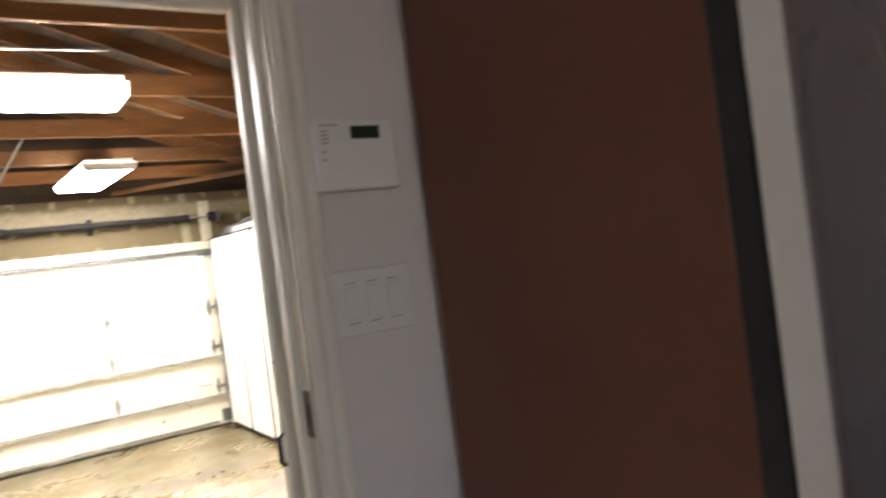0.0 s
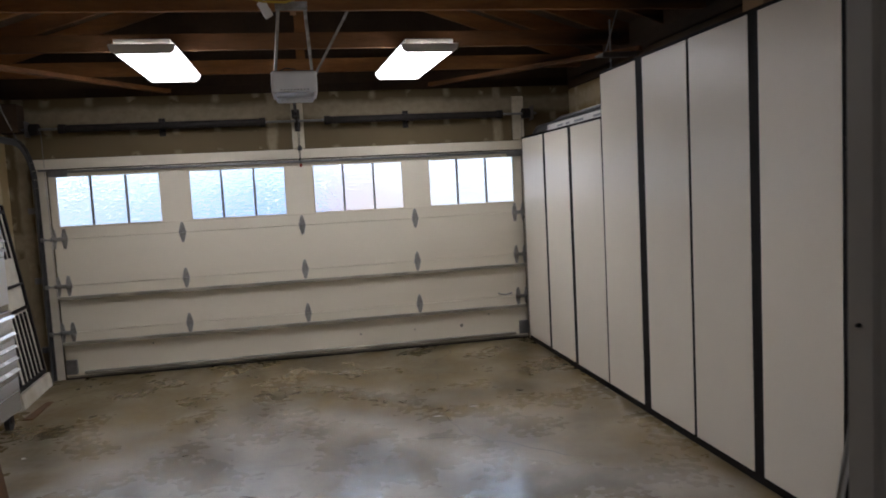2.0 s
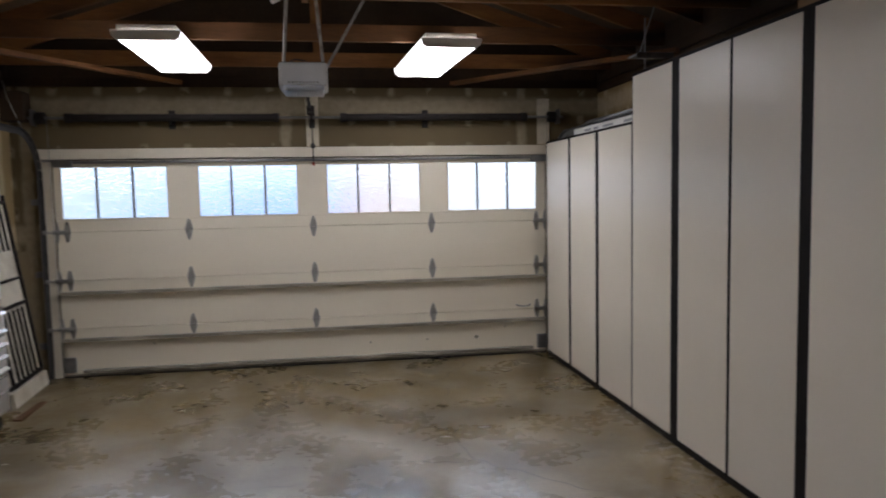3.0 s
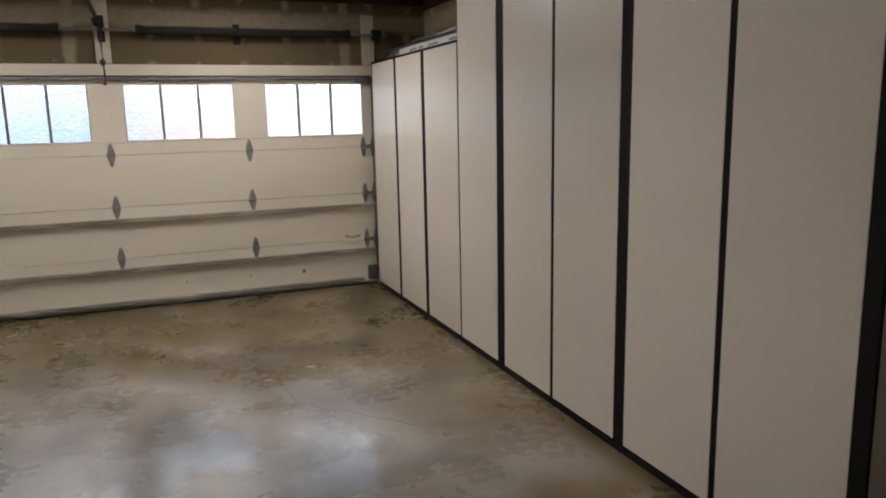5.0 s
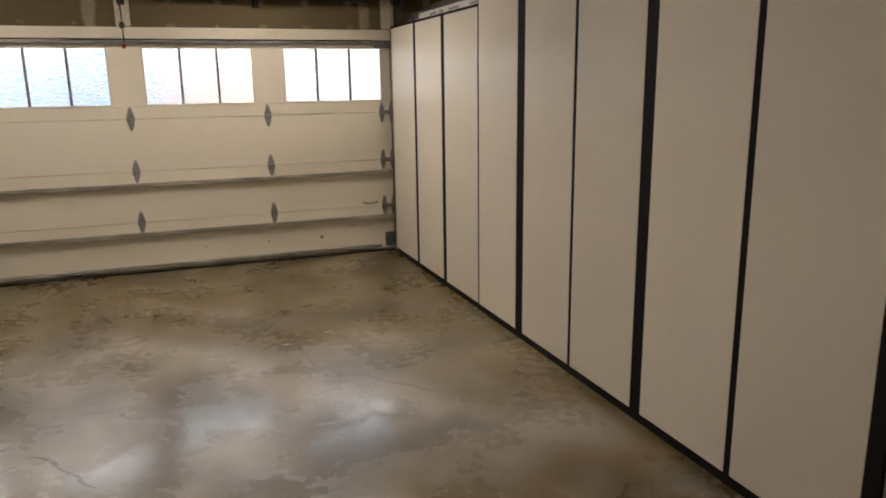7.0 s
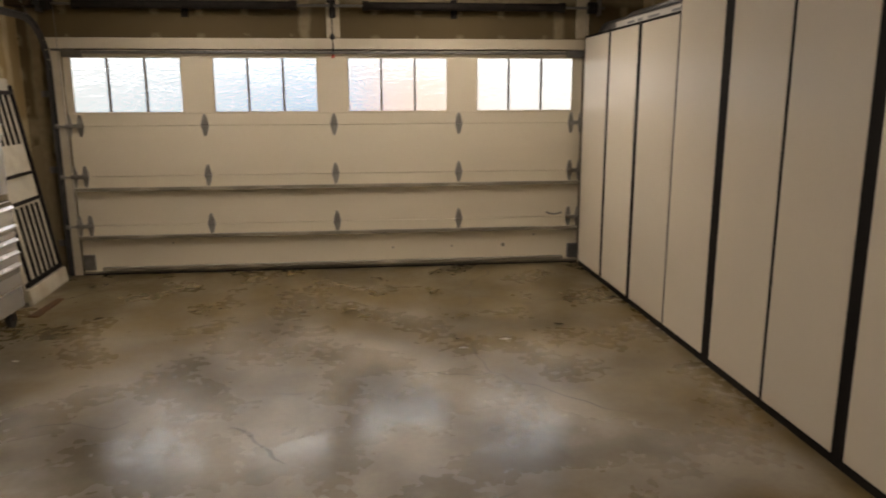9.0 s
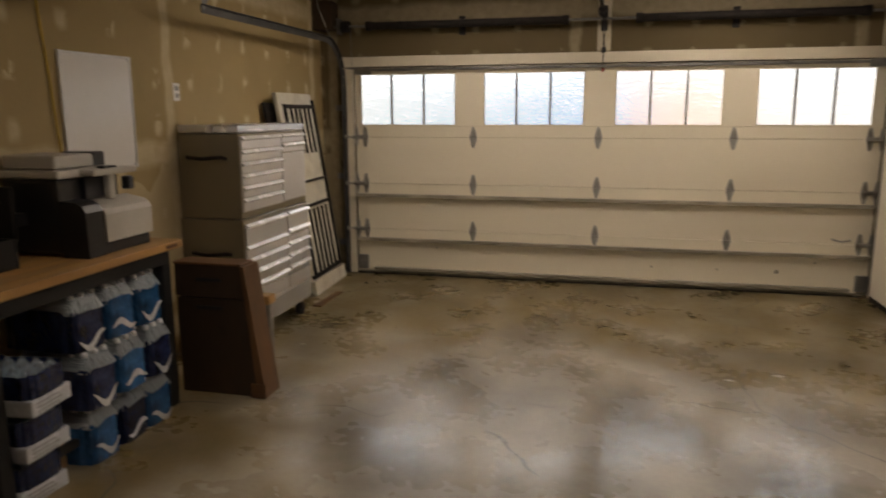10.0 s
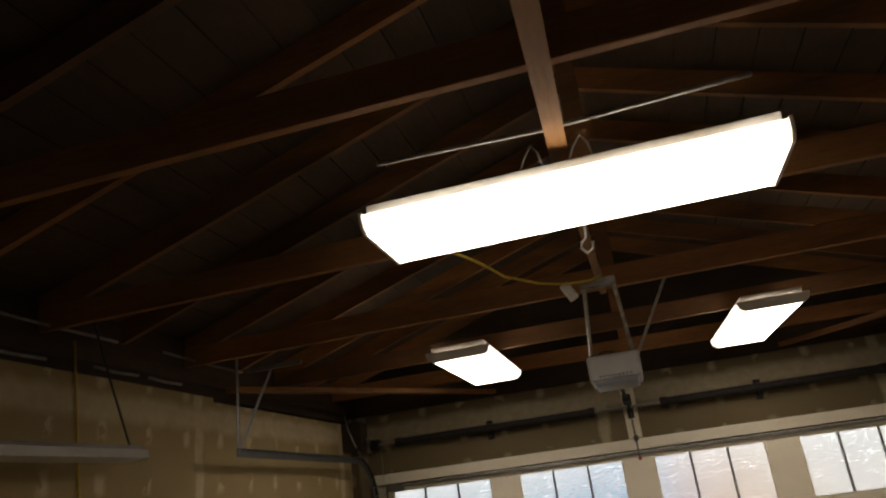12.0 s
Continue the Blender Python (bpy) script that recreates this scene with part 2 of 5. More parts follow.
l.new(mx.outputs["Shader"], n["Material Output"].inputs["Surface"])
M_LAM = mat("white_laminate", (0.79, 0.725, 0.615), 0.33, vary=0.02, scale=2, grain=140, bump=0.03, piece=0.03, rough_vary=0.05)
M_LAMSIDE = mat("grey_laminate_side", (0.5, 0.49, 0.48), 0.45, vary=0.03, scale=2, grain=140, bump=0.03)
M_BLACK = mat("black_edge_band", (0.012, 0.01, 0.01), 0.7, vary=0.25, scale=5, bump=0.03, spec=0.2)
M_WOOD = mat("brown_truss_timber", (0.25, 0.108, 0.033), 0.75, vary=0.35, scale=3, grain=40, bump=0.25, stretch=(0.25, 1, 1.6), stain=(0.042, 0.02, 0.009), stain_scale=2.2, piece=0.35)
M_WOODY = mat("brown_brace_timber", (0.36, 0.17, 0.06), 0.7, vary=0.3, scale=3, grain=40, bump=0.25, stretch=(1.6, 0.25, 1.6), stain=(0.14, 0.07, 0.035), stain_scale=2.2)
M_DECK = mat("dark_roof_board", (0.062, 0.036, 0.018), 0.85, vary=0.35, scale=3, grain=30, bump=0.3, stretch=(1, 0.3, 1), stain=(0.02, 0.012, 0.008), stain_scale=1.5, piece=0.25)
M_HEADER = mat("painted_header_board", (0.68, 0.62, 0.5), 0.6, vary=0.08, scale=2, grain=30, stretch=(0.3, 1, 1), stain=(0.55, 0.48, 0.36))
M_MUD = mat("filler_smeared_board", (0.55, 0.49, 0.37), 0.8, vary=0.2, scale=6, grain=30, stain=(0.38, 0.3, 0.17), stain_scale=4)
M_LAMP = glow("lamp_diffuser", LAMP_COLOUR, LAMP)
M_LAMPSIDE = glow("lamp_side", LAMP_COLOUR, LAMP * 0.26)
M_CAP = mat("lamp_end_cap", (0.83, 0.8, 0.74), 0.4, vary=0.04)
M_ENAMEL = mat("white_enamel", (0.74, 0.72, 0.68), 0.35, vary=0.06, scale=5, stain=(0.5, 0.46, 0.4), stain_scale=3)
M_OPENER = mat("grey_opener_plastic", (0.46, 0.44, 0.41), 0.4, vary=0.05, scale=8, bump=0.03)
M_LENS = glass("opener_lens", (0.85, 0.88, 0.95), 0.35, 0.3, 90)
M_STEEL = mat("brushed_stainless", (0.3, 0.29, 0.3), 0.27, 0.95, vary=0.06, scale=2, grain=160, bump=0.04, stretch=(1, 0.05, 1), rough_vary=0.06)
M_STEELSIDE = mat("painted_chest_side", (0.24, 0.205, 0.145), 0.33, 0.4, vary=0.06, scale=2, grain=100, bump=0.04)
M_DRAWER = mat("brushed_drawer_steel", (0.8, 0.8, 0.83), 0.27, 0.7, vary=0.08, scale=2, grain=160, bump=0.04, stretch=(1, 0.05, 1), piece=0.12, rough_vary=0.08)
M_TRIM = mat("bright_drawer_pull", (0.84, 0.84, 0.85), 0.25, 0.25, vary=0.04, scale=8, bump=0.0)
M_BROWN = mat("dark_brown_wood", (0.042, 0.023, 0.012), 0.6, vary=0.25, scale=4, grain=40, bump=0.12, stretch=(1, 1, 0.3))
M_BROWNEDGE = mat("worn_brown_edge", (0.13, 0.06, 0.024), 0.6, vary=0.3, scale=7, grain=50, bump=0.12, stretch=(1, 1, 0.3))
M_BLOCK = mat("oiled_bench_timber", (0.46, 0.255, 0.09), 0.45, vary=0.22, scale=5, grain=40, bump=0.08, stretch=(2.5, 0.3, 1), stain=(0.3, 0.14, 0.05), stain_scale=3, piece=0.15)
M_PAINTPOST = mat("dark_bench_leg", (0.018, 0.018, 0.019), 0.5, 0.4, vary=0.2)
M_PBLACK = mat("black_printer_plastic", (0.014, 0.014, 0.016), 0.4, vary=0.15, scale=10, bump=0.05)
M_PGREY = mat("pale_printer_plastic", (0.46, 0.43, 0.38), 0.4, vary=0.05, scale=10, bump=0.04)
M_BOARD = mat("whiteboard_face", (0.72, 0.7, 0.68), 0.2, vary=0.03, scale=3, bump=0.02)
M_ALU = mat("aluminium_frame", (0.62, 0.62, 0.62), 0.35, 0.8, vary=0.08)
M_WHITE = mat("white_gloss_paint", (0.74, 0.71, 0.66), 0.35, vary=0.03, scale=3, grain=50, bump=0.05)
M_STORM = mat("white_storm_frame", (0.74, 0.7, 0.63), 0.4, 0.0, vary=0.015, scale=3, grain=60, bump=0.03)
M_HOUSEWALL = mat("house_wall_paint", (0.7, 0.655, 0.65), 0.75, vary=0.03, scale=2, grain=120, bump=0.08)
M_HOUSEFLOOR = mat("house_floor_wood", (0.25, 0.15, 0.085), 0.4, vary=0.2, scale=3, grain=30, stretch=(1, 0.2, 1))
M_CEIL = mat("house_ceiling_paint", (0.78, 0.77, 0.75), 0.85, vary=0.03)
M_FRIDGE = mat("brown_fridge_side", (0.15, 0.052, 0.03), 0.45, vary=0.06, scale=3, grain=110, bump=0.06)
M_GASKET = mat("black_gasket", (0.012, 0.012, 0.016), 0.5, vary=0.2)
M_PLASTIC = mat("white_panel_plastic", (0.74, 0.73, 0.73), 0.35, vary=0.03, bump=0.02)
M_LCD = mat("green_display", (0.022, 0.035, 0.024), 0.25, vary=0.1, bump=0.0)
M_INK = mat("grey_print", (0.3, 0.3, 0.31), 0.6, vary=0.05, bump=0.0)
M_BRASS = mat("aged_strike_plate", (0.18, 0.165, 0.14), 0.4, 0.9, vary=0.2)
M_YCORD = mat("yellow_cord", (0.52, 0.34, 0.035), 0.5, vary=0.1, bump=0.0)
M_RED = mat("red_plastic", (0.42, 0.04, 0.02), 0.4, vary=0.08, bump=0.0)
M_BCORD = mat("black_cord", (0.02, 0.02, 0.02), 0.5, vary=0.1, bump=0.0)
M_BOTTLE = glass("clear_bottle", (0.62, 0.78, 0.88), 0.08, 0.3, 25.0, 0.75)
M_FILM = glass("clear_shrink_film", (0.72, 0.8, 0.86), 0.1, 1.0, 16.0, 0.65)
M_CAPW = mat("white_cap", (0.75, 0.76, 0.78), 0.4, vary=0.04, bump=0.0)
M_BLUE = mat("blue_shrink_wrap", (0.014, 0.08, 0.2), 0.16, vary=0.5, scale=16, grain=40, bump=0.5, piece=0.35)
M_NAVY = mat("dark_blue_wrap", (0.012, 0.02, 0.06), 0.16, vary=0.5, scale=16, grain=40, bump=0.5, piece=0.3)
M_WRAPW = mat("white_wrap_print", (0.55, 0.57, 0.6), 0.25, vary=0.1, scale=12, bump=0.3)
M_CARD = mat("cardboard", (0.3, 0.19, 0.1), 0.8, vary=0.12, scale=5, bump=0.1)
M_ASPHALT = mat("driveway", (0.3, 0.29, 0.27), 0.85, vary=0.15, scale=2, grain=70)
M_WPANEL = mat("old_white_panel", (0.66, 0.62, 0.52), 0.6, vary=0.12, scale=4, grain=40, stain=(0.48, 0.42, 0.32), stain_scale=3)


# ---- building helpers ----
def box(bm, x0, y0, z0, x1, y1, z1, bevel=0.0, seg=1):
    r = bmesh.ops.create_cube(bm, size=1.0)
    vs = r["verts"]
    for v in vs:
        v.co = Vector(((x0 + x1) / 2 + v.co.x * abs(x1 - x0), (y0 + y1) / 2 + v.co.y * abs(y1 - y0), (z0 + z1) / 2 + v.co.z * abs(z1 - z0)))
    if bevel:
        es = list({e for v in vs for e in v.link_edges})
        bmesh.ops.bevel(bm, geom=es, offset=bevel, segments=seg, affect="EDGES", profile=0.6)
    return bm


def rod(bm, a, b, r, n=10, r2=None):
    a, b = Vector(a), Vector(b)
    m = Matrix.Translation((a + b) / 2) @ (b - a).to_track_quat("Z", "Y").to_matrix().to_4x4()
    bmesh.ops.create_cone(bm, cap_ends=True, segments=n, radius1=r, radius2=r if r2 is None else r2, depth=(b - a).length, matrix=m)
    return bm


def bar(bm, a, b, wide, thick, up=(0, 0, 1)):
    """A rectangular bar from a to b; thick is measured along up."""
    a, b = Vector(a), Vector(b)
    d = (b - a).normalized()
    s = d.cross(Vector(up)).normalized()
    u = s.cross(d)
    c = [[bm.verts.new(p + s * i * wide / 2 + u * j * thick / 2) for i, j in ((-1, -1), (1, -1), (1, 1), (-1, 1))] for p in (a, b)]
    for i in range(4):
        bm.faces.new((c[0][i], c[0][(i + 1) % 4], c[1][(i + 1) % 4], c[1][i]))
    bm.faces.new(c[0][::-1])
    bm.faces.new(c[1])
    bmesh.ops.recalc_face_normals(bm, faces=bm.faces)
    return bm


def tube(bm, pts, r, n=8):
    """A round cord or pipe through points."""
    pts = [Vector(p) for p in pts]
    rings = []
    for i, p in enumerate(pts):
        d = (pts[min(i + 1, len(pts) - 1)] - pts[max(i - 1, 0)]).normalized()
        s = d.cross(Vector((0.31, 0.17, 0.93))).normalized()
        u = s.cross(d)
        rings.append([bm.verts.new(p + r * (math.cos(a) * s + math.sin(a) * u)) for a in (2 * math.pi * k / n for k in range(n))])
    for a, b in zip(rings, rings[1:]):
        for k in range(n):
            bm.faces.new((a[k], a[(k + 1) % n], b[(k + 1) % n], b[k])).smooth = True
    bm.faces.new(rings[0][::-1])
    bm.faces.new(rings[-1])
    return bm


def lathe(bm, profile, centre=(0, 0, 0), n=12):
    c = Vector(centre)
    rings = [[bm.verts.new(c + Vector((r * math.cos(2 * math.pi * k / n), r * math.sin(2 * math.pi * k / n), z))) for k in range(n)] for r, z in profile]
    for a, b in zip(rings, rings[1:]):
        for k in range(n):
            bm.faces.new((a[k], a[(k + 1) % n], b[(k + 1) % n], b[k])).smooth = True
    bm.faces.new(rings[0][::-1])
    bm.faces.new(rings[-1])
    return bm


def outline(bm, pts, depth):
    """A flat shape, given by corner points in space, thickened along depth."""
    a = [bm.verts.new(Vector(p)) for p in pts]
    b = [bm.verts.new(Vector(p) + Vector(depth)) for p in pts]
    bm.faces.new(a)
    bm.faces.new(b[::-1])
    for i in range(len(a)):
        j = (i + 1) % len(a)
        bm.faces.new((a[i], b[i], b[j], a[j]))
    bmesh.ops.recalc_face_normals(bm, faces=bm.faces)
    return bm


def B():
    return bmesh.new()


def thing(name, at, label, category, group="", kind=""):
    ob = new(name)
    ob.empty_display_size = 0.05
    ob.location = at
    return tagged(ob, label, category, group, kind)


def base_of(ob):
    p = Vector(ob.location)
    while ob.parent:
        ob = ob.parent
        p += Vector(ob.location)
    return p


def part(name, bm, material, parent, label=""):
    """Links a bmesh, drawn in world places, as one mesh under a thing or a part."""
    bmesh.ops.translate(bm, verts=bm.verts, vec=-base_of(parent))
    me = bpy.data.meshes.new(name)
    bm.to_mesh(me)
    bm.free()
    me.materials.append(material)
    ob = new(name, me)
    ob.parent = parent
    return tagged(ob, label)


def whole(name, bm, material, at, label, category, group="", kind=""):
    """A thing that is one mesh."""
    bmesh.ops.translate(bm, verts=bm.verts, vec=-Vector(at))
    me = bpy.data.meshes.new(name)
    bm.to_mesh(me)
    bm.free()
    me.materials.append(material)
    ob = new(name, me)
    ob.location = at
    return tagged(ob, label, category, group, kind)


def again(ob, name, parent, at):
    """Another piece on the same mesh, at a place in its parent."""
    o = new(name, ob.data)
    o.parent, o.location = parent, at
    return o


# ---- plan ----
LEFT, RIGHT, BACK, TOP = -2.82, 3.05, -7.4, 2.83
HOUSE = 0.35                    # the house floor lies two steps up
OPEN_L, OPEN_R, OPEN_T = -0.475, 0.477, 2.42
CHORD = 3.012                   # underside of the truss chords

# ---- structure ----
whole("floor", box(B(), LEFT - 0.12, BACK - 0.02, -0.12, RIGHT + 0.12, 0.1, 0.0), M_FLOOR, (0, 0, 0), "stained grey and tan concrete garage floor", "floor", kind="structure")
b = B()
box(b, LEFT - 0.12, -2.5, 0, LEFT, 0.12, 2.77)
box(b, LEFT - 0.12, BACK - 0.12, 0, LEFT, -2.5, 2.8)
whole("wall_west", b, M_DRY_X, (0, 0, 0), "bare tan drywall with filler dabs and taped seams", "wall", kind="structure")
b = B()
box(b, RIGHT, BACK - 0.12, 0, RIGHT + 0.12, 0.12, 2.78)
whole("wall_east", b, M_DRY_X, (0, 0, 0), "bare tan drywall behind the cabinets", "wall", kind="structure")
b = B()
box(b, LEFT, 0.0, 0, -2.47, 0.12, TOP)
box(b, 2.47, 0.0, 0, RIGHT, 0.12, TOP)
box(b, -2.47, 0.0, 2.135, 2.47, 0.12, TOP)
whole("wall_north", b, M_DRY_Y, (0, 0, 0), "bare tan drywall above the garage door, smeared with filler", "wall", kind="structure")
b = B()
box(b, LEFT, BACK - 0.12, 0, OPEN_L - 0.03, BACK, 2.74)
box(b, OPEN_R + 0.03, BACK - 0.12, 0, RIGHT, BACK, 2.74)
box(b, OPEN_L - 0.03, BACK - 0.12, OPEN_T + 0.03, OPEN_R + 0.03, BACK, 2.74)
box(b, OPEN_L - 0.03, BACK - 0.12, 0, OPEN_R + 0.03, BACK, HOUSE - 0.02)
whole("wall_south", b, M_HOUSEWALL, (0, 0, 0), "pale painted wall between house and garage", "wall", kind="structure")

# roof: boards on rafters, plates and gable ends
ridge_x, slope = 0.1, 0.33
EAVE = CHORD + 0.14


def roof_z(x):
    return EAVE + slope * (3.2 - abs(x - ridge_x))


b = B()
for side in (-1, 1):
    n_boards = 17
    for k in range(n_boards):
        a0, a1 = 3.3 * k / n_boards, 3.3 * (k + 1) / n_boards - 0.006
        p = [(ridge_x + side * a, y, roof_z(ridge_x + side * a) + 0.0) for a, y in ((a0, 0.5), (a1, 0.5), (a1, BACK - 0.3), (a0, BACK - 0.3))]
        outline(b, p, (0, 0, 0.02))
    outline(b, [(ridge_x + side * a, y, roof_z(ridge_x + side * a) + 0.03) for a, y in ((-0.02, 0.5), (3.5, 0.5), (3.5, BACK - 0.3), (-0.02, BACK - 0.3))], (0, 0, 0.03))
whole("ceiling", b, M_DECK, (0, 0, 0), "dark brown roof boards on open trusses", "roof", kind="structure")
gables = []
for y in (0.02, BACK - 0.1):
    gables.append(outline(B(), [(-3.3, y, 2.9), (3.4, y, 2.9), (3.4, y, EAVE), (ridge_x, y, roof_z(ridge_x)), (-3.3, y, EAVE)], (0, 0.08, 0)))
for x0, x1 in ((LEFT - 0.3, LEFT - 0.0005), (RIGHT + 0.0005, RIGHT + 0.3)):
    for y0 in (0.002, BACK - 0.25):
        gables.append(box(B(), x0, y0, 2.5, x1, y0 + 0.1, 3.3))
gables.append(box(B(), LEFT - 0.3, BACK - 0.2, 2.5, LEFT - 0.15, 0.1, EAVE + 0.1))
gables.append(box(B(), RIGHT + 0.15, BACK - 0.2, 2.5, RIGHT + 0.3, 0.1, EAVE + 0.1))
for b in gables:
    whole("wall_gable", b, M_DECK, (0, 0, 0), "dark boarding above the drywall", "wall", kind="structure")
# plates take the dark board colour to hold the shadow at the wall tops
plates = [(LEFT - 0.1, 0.012, TOP + 0.004, RIGHT + 0.1, 0.1, TOP + 0.09), (LEFT - 0.14, BACK, 2.802, LEFT - 0.1005, 0.0, EAVE + 0.05), (RIGHT + 0.1, BACK, 2.985, RIGHT + 0.14, 0.0, EAVE + 0.05)]
for z in (0.0, 0.05):
    plates += [(LEFT - 0.1, BACK, 2.802 + z * 1.7, LEFT - 0.03, 0.0, 2.884 + z * 1.7), (RIGHT, BACK, 2.79 + z * 2, RIGHT + 0.1, 0.0, 2.88 + z * 2)]
for p in plates:
    whole("wall_plate", box(B(), *p, 0.003), M_DECK, p[:3], "timber plate along the wall top, darkened for the shadow there", "wall plate", kind="structure")

# trusses, each one thing
truss_y = [-0.12, -1.35, -2.68, -4.02, -5.35, -6.65]
first = thing("roof_truss", (0, truss_y[0], CHORD), "dark brown timber roof truss resting on the wall tops", "truss", "roof trusses", "structure")
y = truss_y[0]
part("bottom_chord", box(B(), LEFT - 0.3, y - 0.019, CHORD, RIGHT + 0.3, y + 0.019, CHORD + 0.14, 0.003), M_WOOD, first)
for side in (-1, 1):
    e = ridge_x + side * 3.3
    part("rafter", bar(B(), (ridge_x, y, roof_z(ridge_x) - 0.075), (e, y, roof_z(e) - 0.075), 0.038, 0.14), M_WOOD, first)
part("king_post", box(B(), ridge_x - 0.045, y - 0.018, CHORD + 0.139, ridge_x + 0.045, y + 0.018, roof_z(ridge_x) - 0.14), M_WOOD, first)
for y in truss_y[1:]:
    copy_thing(first, pose(0, y, CHORD))
pair = None
for y in (-0.73, -2.01, -3.35, -4.68, -6.0):
    if pair:
        copy_thing(pair, pose(0, y, CHORD))
        continue
    pair = thing("rafter_pair", (0, y, CHORD), "pair of brown timber rafters meeting at the ridge", "rafters", "rafter pairs", "structure")
    for side in (-1, 1):
        e = ridge_x + side * 3.3
        part("rafter", bar(B(), (ridge_x, y, roof_z(ridge_x) - 0.075), (e, y, roof_z(e) - 0.075), 0.038, 0.14), M_WOOD, pair)

b = bar(B(), (0.088, -6.9, CHORD - 0.021), (0.016, -4.4, CHORD - 0.021), 0.068, 0.038)
whole("ceiling_brace", b, M_WOODY, (0.02, -5.7, CHORD - 0.04), "orange-brown timber strip fixed under the trusses", "timber", kind="structure")
b = bar(B(), (0.03, -4.38, CHORD - 0.016), (0.045, -2.69, CHORD - 0.016), 0.04, 0.03)
whole("ceiling_batten", b, M_WOODY, (0.045, -3.5, CHORD - 0.03), "narrow pale timber batten under the trusses", "timber", kind="structure")
for x0, x1, y1 in ((1.46, 3.0, -1.9), (-1.24, -2.79, -2.35)):
    b = bar(B(), (x0, -0.03, 2.87), (x1, y1, 2.87), 0.07, 0.038)
    whole("corner_brace", b, M_WOOD, ((x0 + x1) / 2, y1 / 2, 2.84), "orange-brown diagonal brace between wall tops", "timber", "corner braces", "structure")

# header over the garage door, strip of board in the middle
whole("door_header", box(B(), -2.6, -0.022, 2.135, 2.6, -0.002, 2.235, 0.004), M_HEADER, (0, 0, 2.135), "cream painted header board over the garage door", "trim", kind="structure")
whole("center_board", box(B(), -0.04, -0.03, 2.24, 0.085, -0.002, 2.8, 0.005), M_MUD, (0, 0, 2.24), "pale filler-smeared mounting board for the spring", "trim", kind="structure")
whole("end_board", box(B(), 2.37, -0.03, 2.24, 2.5, -0.002, 2.72, 0.005), M_MUD, (2.43, 0, 2.24), "pale mounting board at the spring's end", "trim", kind="structure")
whole("door_jamb", box(B(), -2.6, -0.02, 0, -2.465, -0.002, 2.13, 0.004), M_HEADER, (-2.5, 0, 0), "painted board beside the garage door", "trim", kind="structure")
whole("door_jamb", box(B(), 2.465, -0.02, 0, 2.6, -0.002, 2.13, 0.004), M_HEADER, (2.5, 0, 0), "painted board beside the garage door", "trim", kind="structure")

# ---- garage door ----
door = thing("garage_door", (0, 0, 0), "closed cream sectional garage door with a row of frosted windows", "garage door", kind="structure")
joints = [0.012, 0.482, 0.958, 1.434, 2.128]
for z0, z1 in zip(joints[:3], joints[1:4]):
    part("section", box(B(), -2.455, 0.0, z0 + 0.002, 2.455, 0.045, z1 - 0.002, 0.004), M_DOOR, door)
wins = [(-2.402, -1.395), (-1.122, -0.137), (0.14, 1.116), (1.391, 2.368)]
W0, W1 = 1.545, 2.07
b = B()
box(b, -2.455, 0.0, 1.436, 2.455, 0.045, W0, 0.004)
box(b, -2.455, 0.0, W1, 2.455, 0.045, 2.125, 0.003)
edges = [-2.455] + [v for w in wins for v in w] + [2.455]
for a, c in zip(edges[::2], edges[1::2]):
    box(b, a, 0.0, W0, c, 0.045, W1)
part("section", b, M_DOOR, door, "top section with four windows")
pane0 = None
for a, c in wins:
    frame_b = B()
    for x0, z0, x1, z1 in ((a, W0, c, W0 + 0.016), (a, W1 - 0.016, c, W1), (a, W0 + 0.016, a + 0.016, W1 - 0.016), (c - 0.016, W0 + 0.016, c, W1 - 0.016)):
        box(frame_b, x0, -0.006, z0, x1, 0.02, z1, 0.003)
    win = part("window", frame_b, M_DOOR, door, "cream window frame with three frosted panes")
    w3 = (c - a) / 3
    for k in (1, 2):
        x = a + k * w3
        part("mullion", box(B(), x - 0.012, -0.003, W0 + 0.016, x + 0.011, 0.024, W1 - 0.016, 0.003), M_MULL, win, "glazing bar coloured grey as seen backlit")
    for k in range(3):
        x0, x1 = a + k * w3 + (0.016 if k == 0 else 0.011), a + (k + 1) * w3 - (0.016 if k == 2 else 0.011)
        pane = part("pane", box(B(), x0, 0.008, W0 + 0.016, x1, 0.014, W1 - 0.016), M_FROST, win)
        pane.visible_shadow = False
for z in (0.372, 0.836):
    b = B()
    box(b, -2.45, -0.052, z - 0.014, 2.45, -0.0015, z - 0.011)
    box(b, -2.45, -0.052, z + 0.011, 2.45, -0.0015, z + 0.014)
    box(b, -2.45, -0.055, z - 0.014, 2.45, -0.052, z + 0.014)
    box(b, -2.45, -0.055, z + 0.0145, 2.45, -0.03, z + 0.017)
    part("strut", b, M_STRUT, door, "cream steel stiffening strut with shade in its colour")
part("top_strut", box(B(), -2.45, -0.04, 2.092, 2.45, -0.0015, 2.118, 0.004), M_TRACK, door, "grey steel strut along the top")
b = B()
box(b, -2.27, -0.05, 0.046, 2.3, -0.002, 0.05, 0.001)
box(b, -2.27, -0.05, 0.0505, 2.3, -0.046, 0.075, 0.001)
box(b, -2.27, -0.0455, 0.0715, 2.3, -0.002, 0.075, 0.001)
box(b, -2.44, -0.014, 0.012, 2.44, -0.002, 0.03, 0.002)
part("bottom_rail", b, M_STRUT, door, "dirty cream bottom rail")
part("bottom_seal", box(B(), -2.46, -0.03, 0.0, 2.46, 0.05, 0.012, 0.004), M_RUBBER, door, "black rubber seal")


